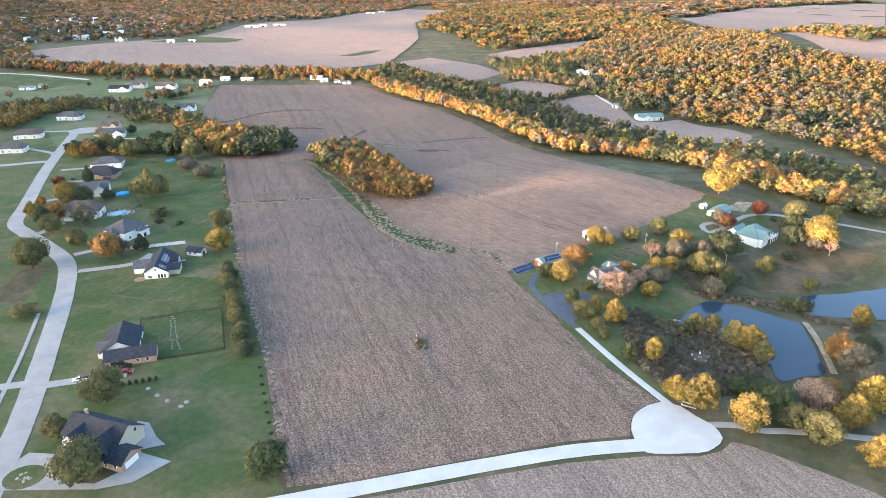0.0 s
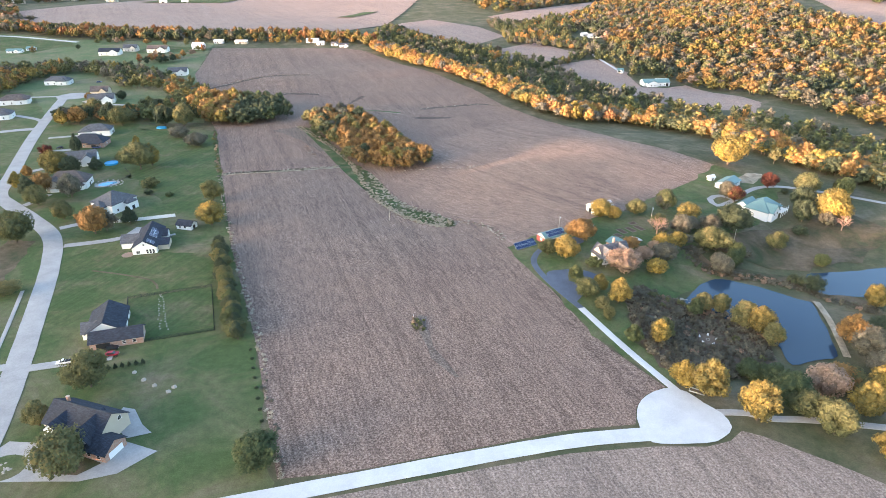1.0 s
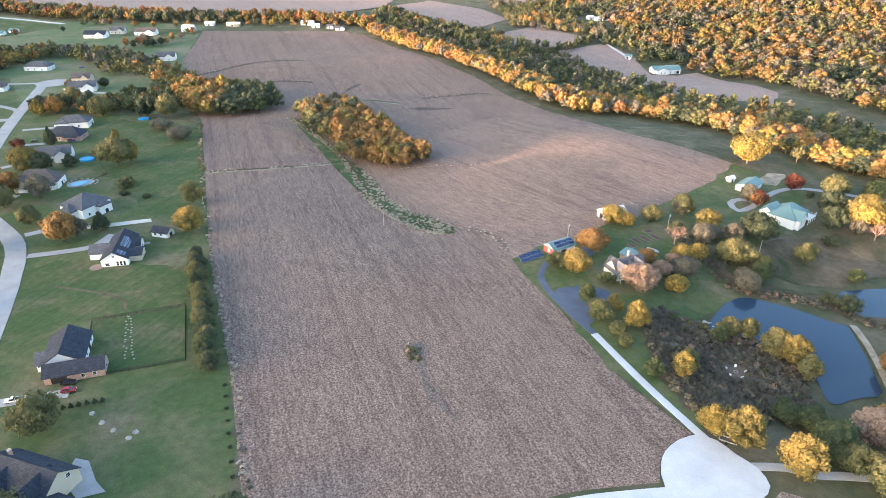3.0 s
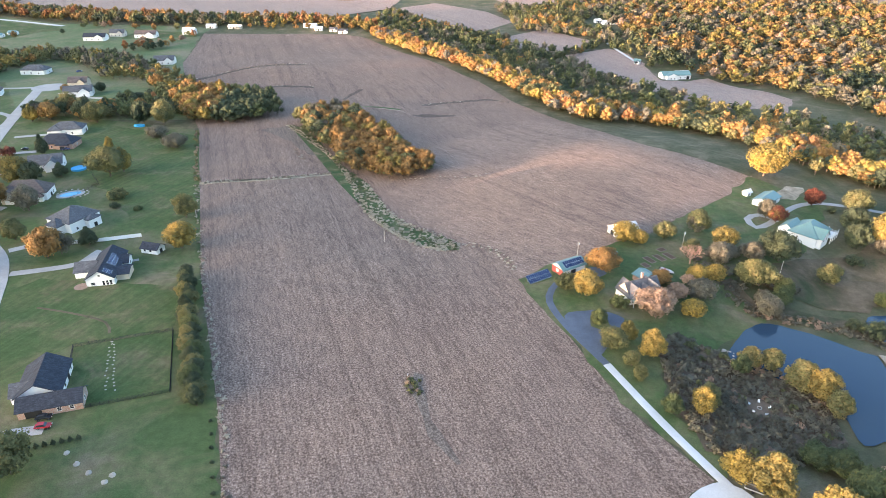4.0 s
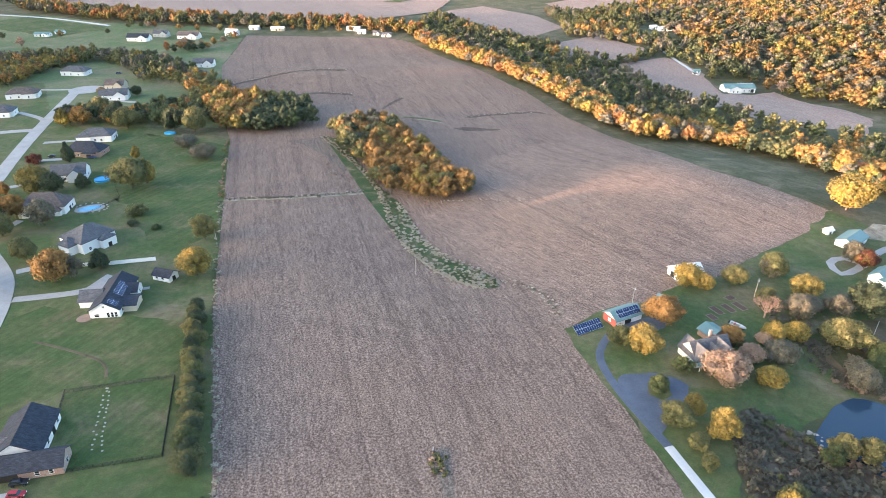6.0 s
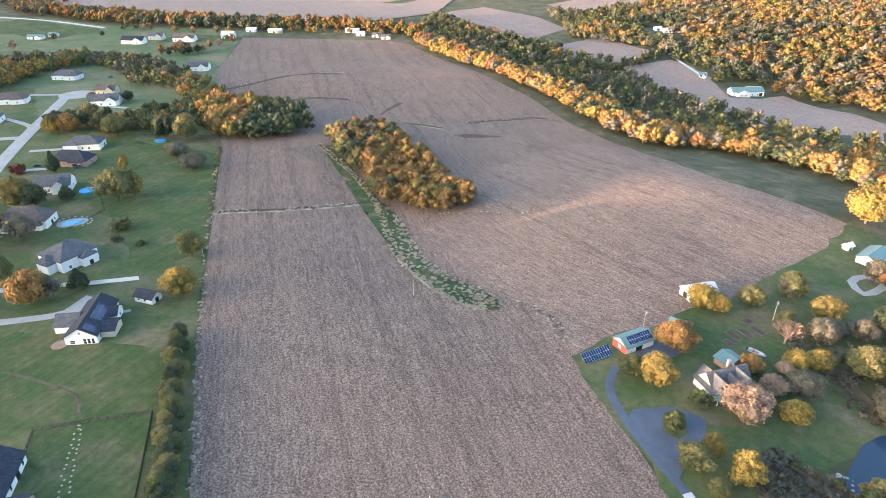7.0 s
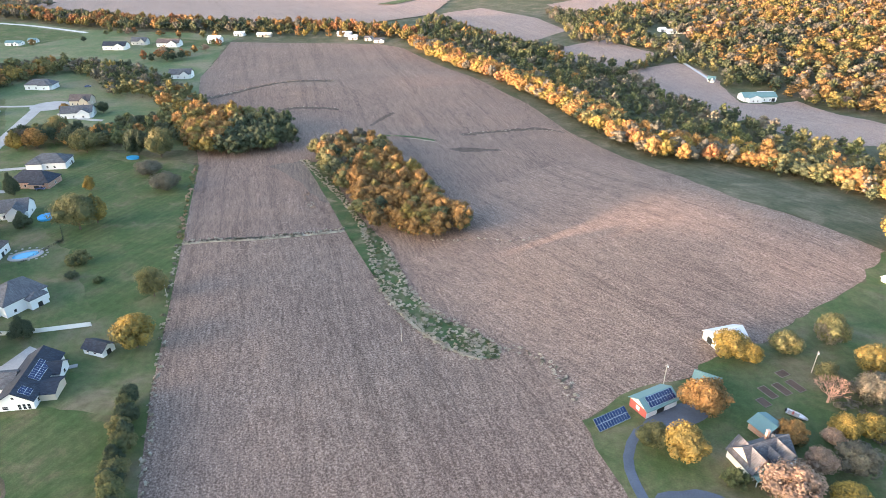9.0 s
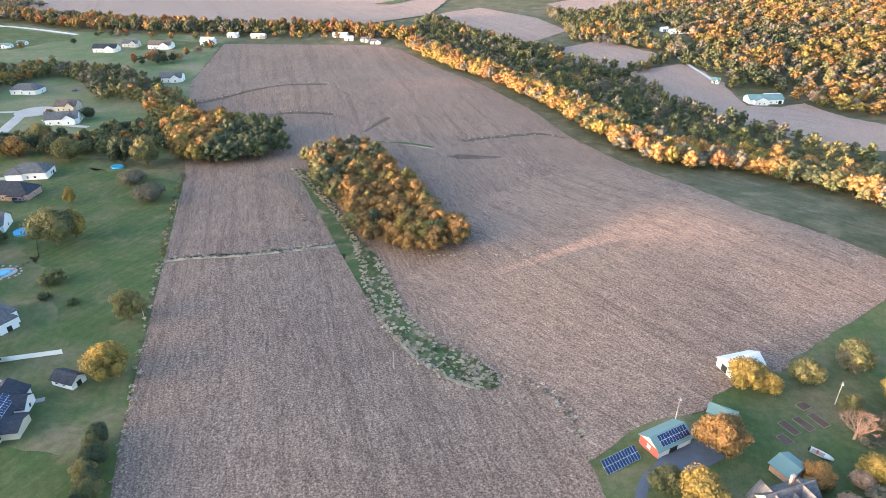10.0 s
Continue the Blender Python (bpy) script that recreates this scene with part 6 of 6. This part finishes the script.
def boat(x, y, yaw):
    root = new("boat")
    root.matrix_world = pose(x, y, terrain(x, y) + 0.1, 0, 0, yaw)
    bm, rows = bmesh.new(), []
    for i in range(9):
        f = i / 8
        half = 1.15 * (1 - max(0, (f - 0.45) / 0.55) ** 2.2) + 0.03
        rows.append([bm.verts.new((-3.1 + 6.2 * f, s * half, z)) for s, z in ((-1, 1.15), (-0.75, 0.55), (0, 0.35 + 0.3 * f * f), (0.75, 0.55), (1, 1.15))])
    for a, b in zip(rows, rows[1:]):
        for k in range(4):
            bm.faces.new((a[k], a[k + 1], b[k + 1], b[k]))
    bm.faces.new(rows[0])
    part("hull", bm, M["white_metal"], root, "white boat hull")
    for name, b, m in (("cockpit", (-2.6, 0.6, -0.8, 0.8, 0.7, 0.85), "rock"), ("foredeck", (0.6, 2.0, -0.7, 0.7, 1.0, 1.12), "white_metal"), ("seat", (-1.4, -0.9, -0.6, 0.6, 0.85, 1.3), "red_board"), ("windscreen", (0.5, 0.58, -0.75, 0.75, 1.1, 1.55), "glass"), ("engine", (-3.5, -3.0, -0.25, 0.25, 0.5, 1.5), "black"), ("trailer", (-2.4, 2.4, -0.5, 0.5, 0.0, 0.3), "black")):
        bm = bmesh.new()
        box(bm, *b)
        part(name, bm, M[m], root)
    return tagged(root, "white motor boat on a trailer on the lawn", "boat")


boat(93.7, 306.2, -36)
trailer = new("utility_trailer")
trailer.matrix_world = pose(83.5, 187.5, terrain(83.5, 187.5) + 0.3, 0, 0, -28)
for name, b, m in (("bed", (-2.4, 2.4, -1, 1, 0.45, 0.6), "wood"), ("frame", (-2.5, 4.0, -0.08, 0.08, 0.35, 0.45), "black"), ("side_rail", (-2.4, 2.4, -1.05, -0.98, 0.6, 1.0), "alu"), ("side_rail", (-2.4, 2.4, 0.98, 1.05, 0.6, 1.0), "alu"), ("ramp", (-2.55, -2.45, -0.9, 0.9, 0.6, 1.6), "alu")):
    bm = bmesh.new()
    box(bm, *b)
    part(name, bm, M[m], trailer)
for sy in (-1.1, 1.1):
    bm = bmesh.new()
    limb(bm, (-0.3, sy - 0.1, 0.15), (-0.3, sy + 0.1, 0.15), 0.36, 0.36, 14)
    part("wheel", bm, M["black"], trailer)
tagged(trailer, "flat utility trailer parked at the turning circle", "trailer")

fire = new("fire_pit")
fire.matrix_world = pose(101.2, 224.8, terrain(101.2, 224.8))
bm = bmesh.new()
ring_mesh(bm, 2.4, 2.4, -0.2, 0.25, inner=0.5)
part("stone_ring", bm, M["white_wall"], fire, "white stone ring")
bm = bmesh.new()
ring_mesh(bm, 0.8, 0.8, -0.2, 0.5, inner=0.2)
part("hearth", bm, M["rock"], fire)
tagged(fire, "round white fire pit ring in the brush", "fire pit")
for k in range(5):
    a = k * 1.25
    bm = bmesh.new()
    box(bm, -0.35, 0.35, -0.3, 0.3, 0, 0.42)
    box(bm, -0.35, 0.35, 0.24, 0.32, 0.42, 0.95)
    chair = new("garden_chair")
    x, y = 101.2 + 3.2 * math.cos(a), 224.8 + 3.2 * math.sin(a)
    chair.matrix_world = pose(x, y, terrain(x, y) + 0.2, 0, 0, math.degrees(a) - 90)
    part("seat", bm, M["white_trim"], chair)
    tagged(chair, "white garden chair by the fire pit", "chair", "chairs round the fire pit")


def rock(x, y, r, seed, label, group):
    rng = np.random.default_rng(seed)
    bm = bmesh.new()
    bmesh.ops.create_icosphere(bm, subdivisions=2, radius=r)
    for v in bm.verts:
        v.co *= 1 + 0.35 * noise.noise(v.co * (1.3 / r) + Vector((seed, 0, 0)))
        v.co.z *= 0.6
    me = bpy.data.meshes.new("rock")
    bm.to_mesh(me), bm.free()
    me.materials.append(M["rock"])
    ob = new("rock", me)
    ob.matrix_world = pose(x, y, terrain(x, y) + 0.15 * r, 0, 0, seed * 40)
    tagged(ob, label, "rock", group)


rng = np.random.default_rng(5)
for i in range(9):
    rock(101 + rng.uniform(-2, 3), 252 + rng.uniform(-2, 4), rng.uniform(0.4, 0.9), i, "pale rock at the pond's edge", "rocks at the pond")
for i in range(14):
    rock(-126 + rng.uniform(-3, 3), 149.5 + rng.uniform(-2, 2), rng.uniform(0.3, 0.7), 20 + i, "pale landscaping rock in the drive island", "rocks in the drive island")
for i, (x, y) in enumerate([(-104, 190), (-99, 187), (-92, 186.5), (-93, 184), (-109, 194)]):
    rock(x, y, 0.9, 40 + i, "pale rock on the lawn", "lawn rocks")
for i in range(16):
    rock(-212 + 8.2 * math.cos(i * 0.4), 380 + 6 * math.sin(i * 0.4) + 1.5, 0.6, 60 + i, "pale rock beside the pool", "rocks round the pool")
for i in range(30):
    rock((-123 + 0.8 * (i // 2) if i % 2 else -122 + 0.95 * (i // 2)) + rng.uniform(-0.5, 0.5), 247 - 1.85 * (i // 2) + rng.uniform(-0.4, 0.4), 0.4, 80 + i, "pale stone in a line across the fenced lawn", "line of stones")
for i, (x, y, w, d) in enumerate([(89, 317, 3, 6), (94, 319, 3, 6), (99, 321, 3, 6), (86, 312, 3, 4), (97, 327, 4, 3)]):
    bed = new("raised_bed")
    bed.matrix_world = pose(x, y, terrain(x, y), 0, 0, 30)
    for k, b in enumerate(((-w / 2, w / 2, -d / 2, -d / 2 + 0.12, -0.2, 0.4), (-w / 2, w / 2, d / 2 - 0.12, d / 2, -0.2, 0.4), (-w / 2, -w / 2 + 0.12, -d / 2, d / 2, -0.2, 0.398), (w / 2 - 0.12, w / 2, -d / 2, d / 2, -0.2, 0.398))):
        bm = bmesh.new()
        box(bm, *b)
        part("board", bm, M["wood"], bed)
    bm = bmesh.new()
    box(bm, -w / 2 + 0.12, w / 2 - 0.12, -d / 2 + 0.12, d / 2 - 0.12, -0.1, 0.3)
    part("earth", bm, M["soil"], bed)
    tagged(bed, "wooden raised garden bed with dark soil", "garden bed", "raised garden beds")
marker = new("marker_post")
marker.matrix_world = pose(-14, 231, terrain(-14, 231))
bm = bmesh.new()
limb(bm, (0, 0, -0.3), (0.1, 0, 1.8), 0.12, 0.1, 6)
part("post", bm, M["white_trim"], marker)
tagged(marker, "short white marker post in the stubble field", "post")
woodland("weeds", scatter([(-15, 233), (-10, 230), (-9, 220), (-14, 224)], 1.6, 90), [("olive", 1), ("pale", 1)], "clump of weeds in the stubble field", 90, 22, 2.2, (0.7, 1.4), (0.7, 1.2))
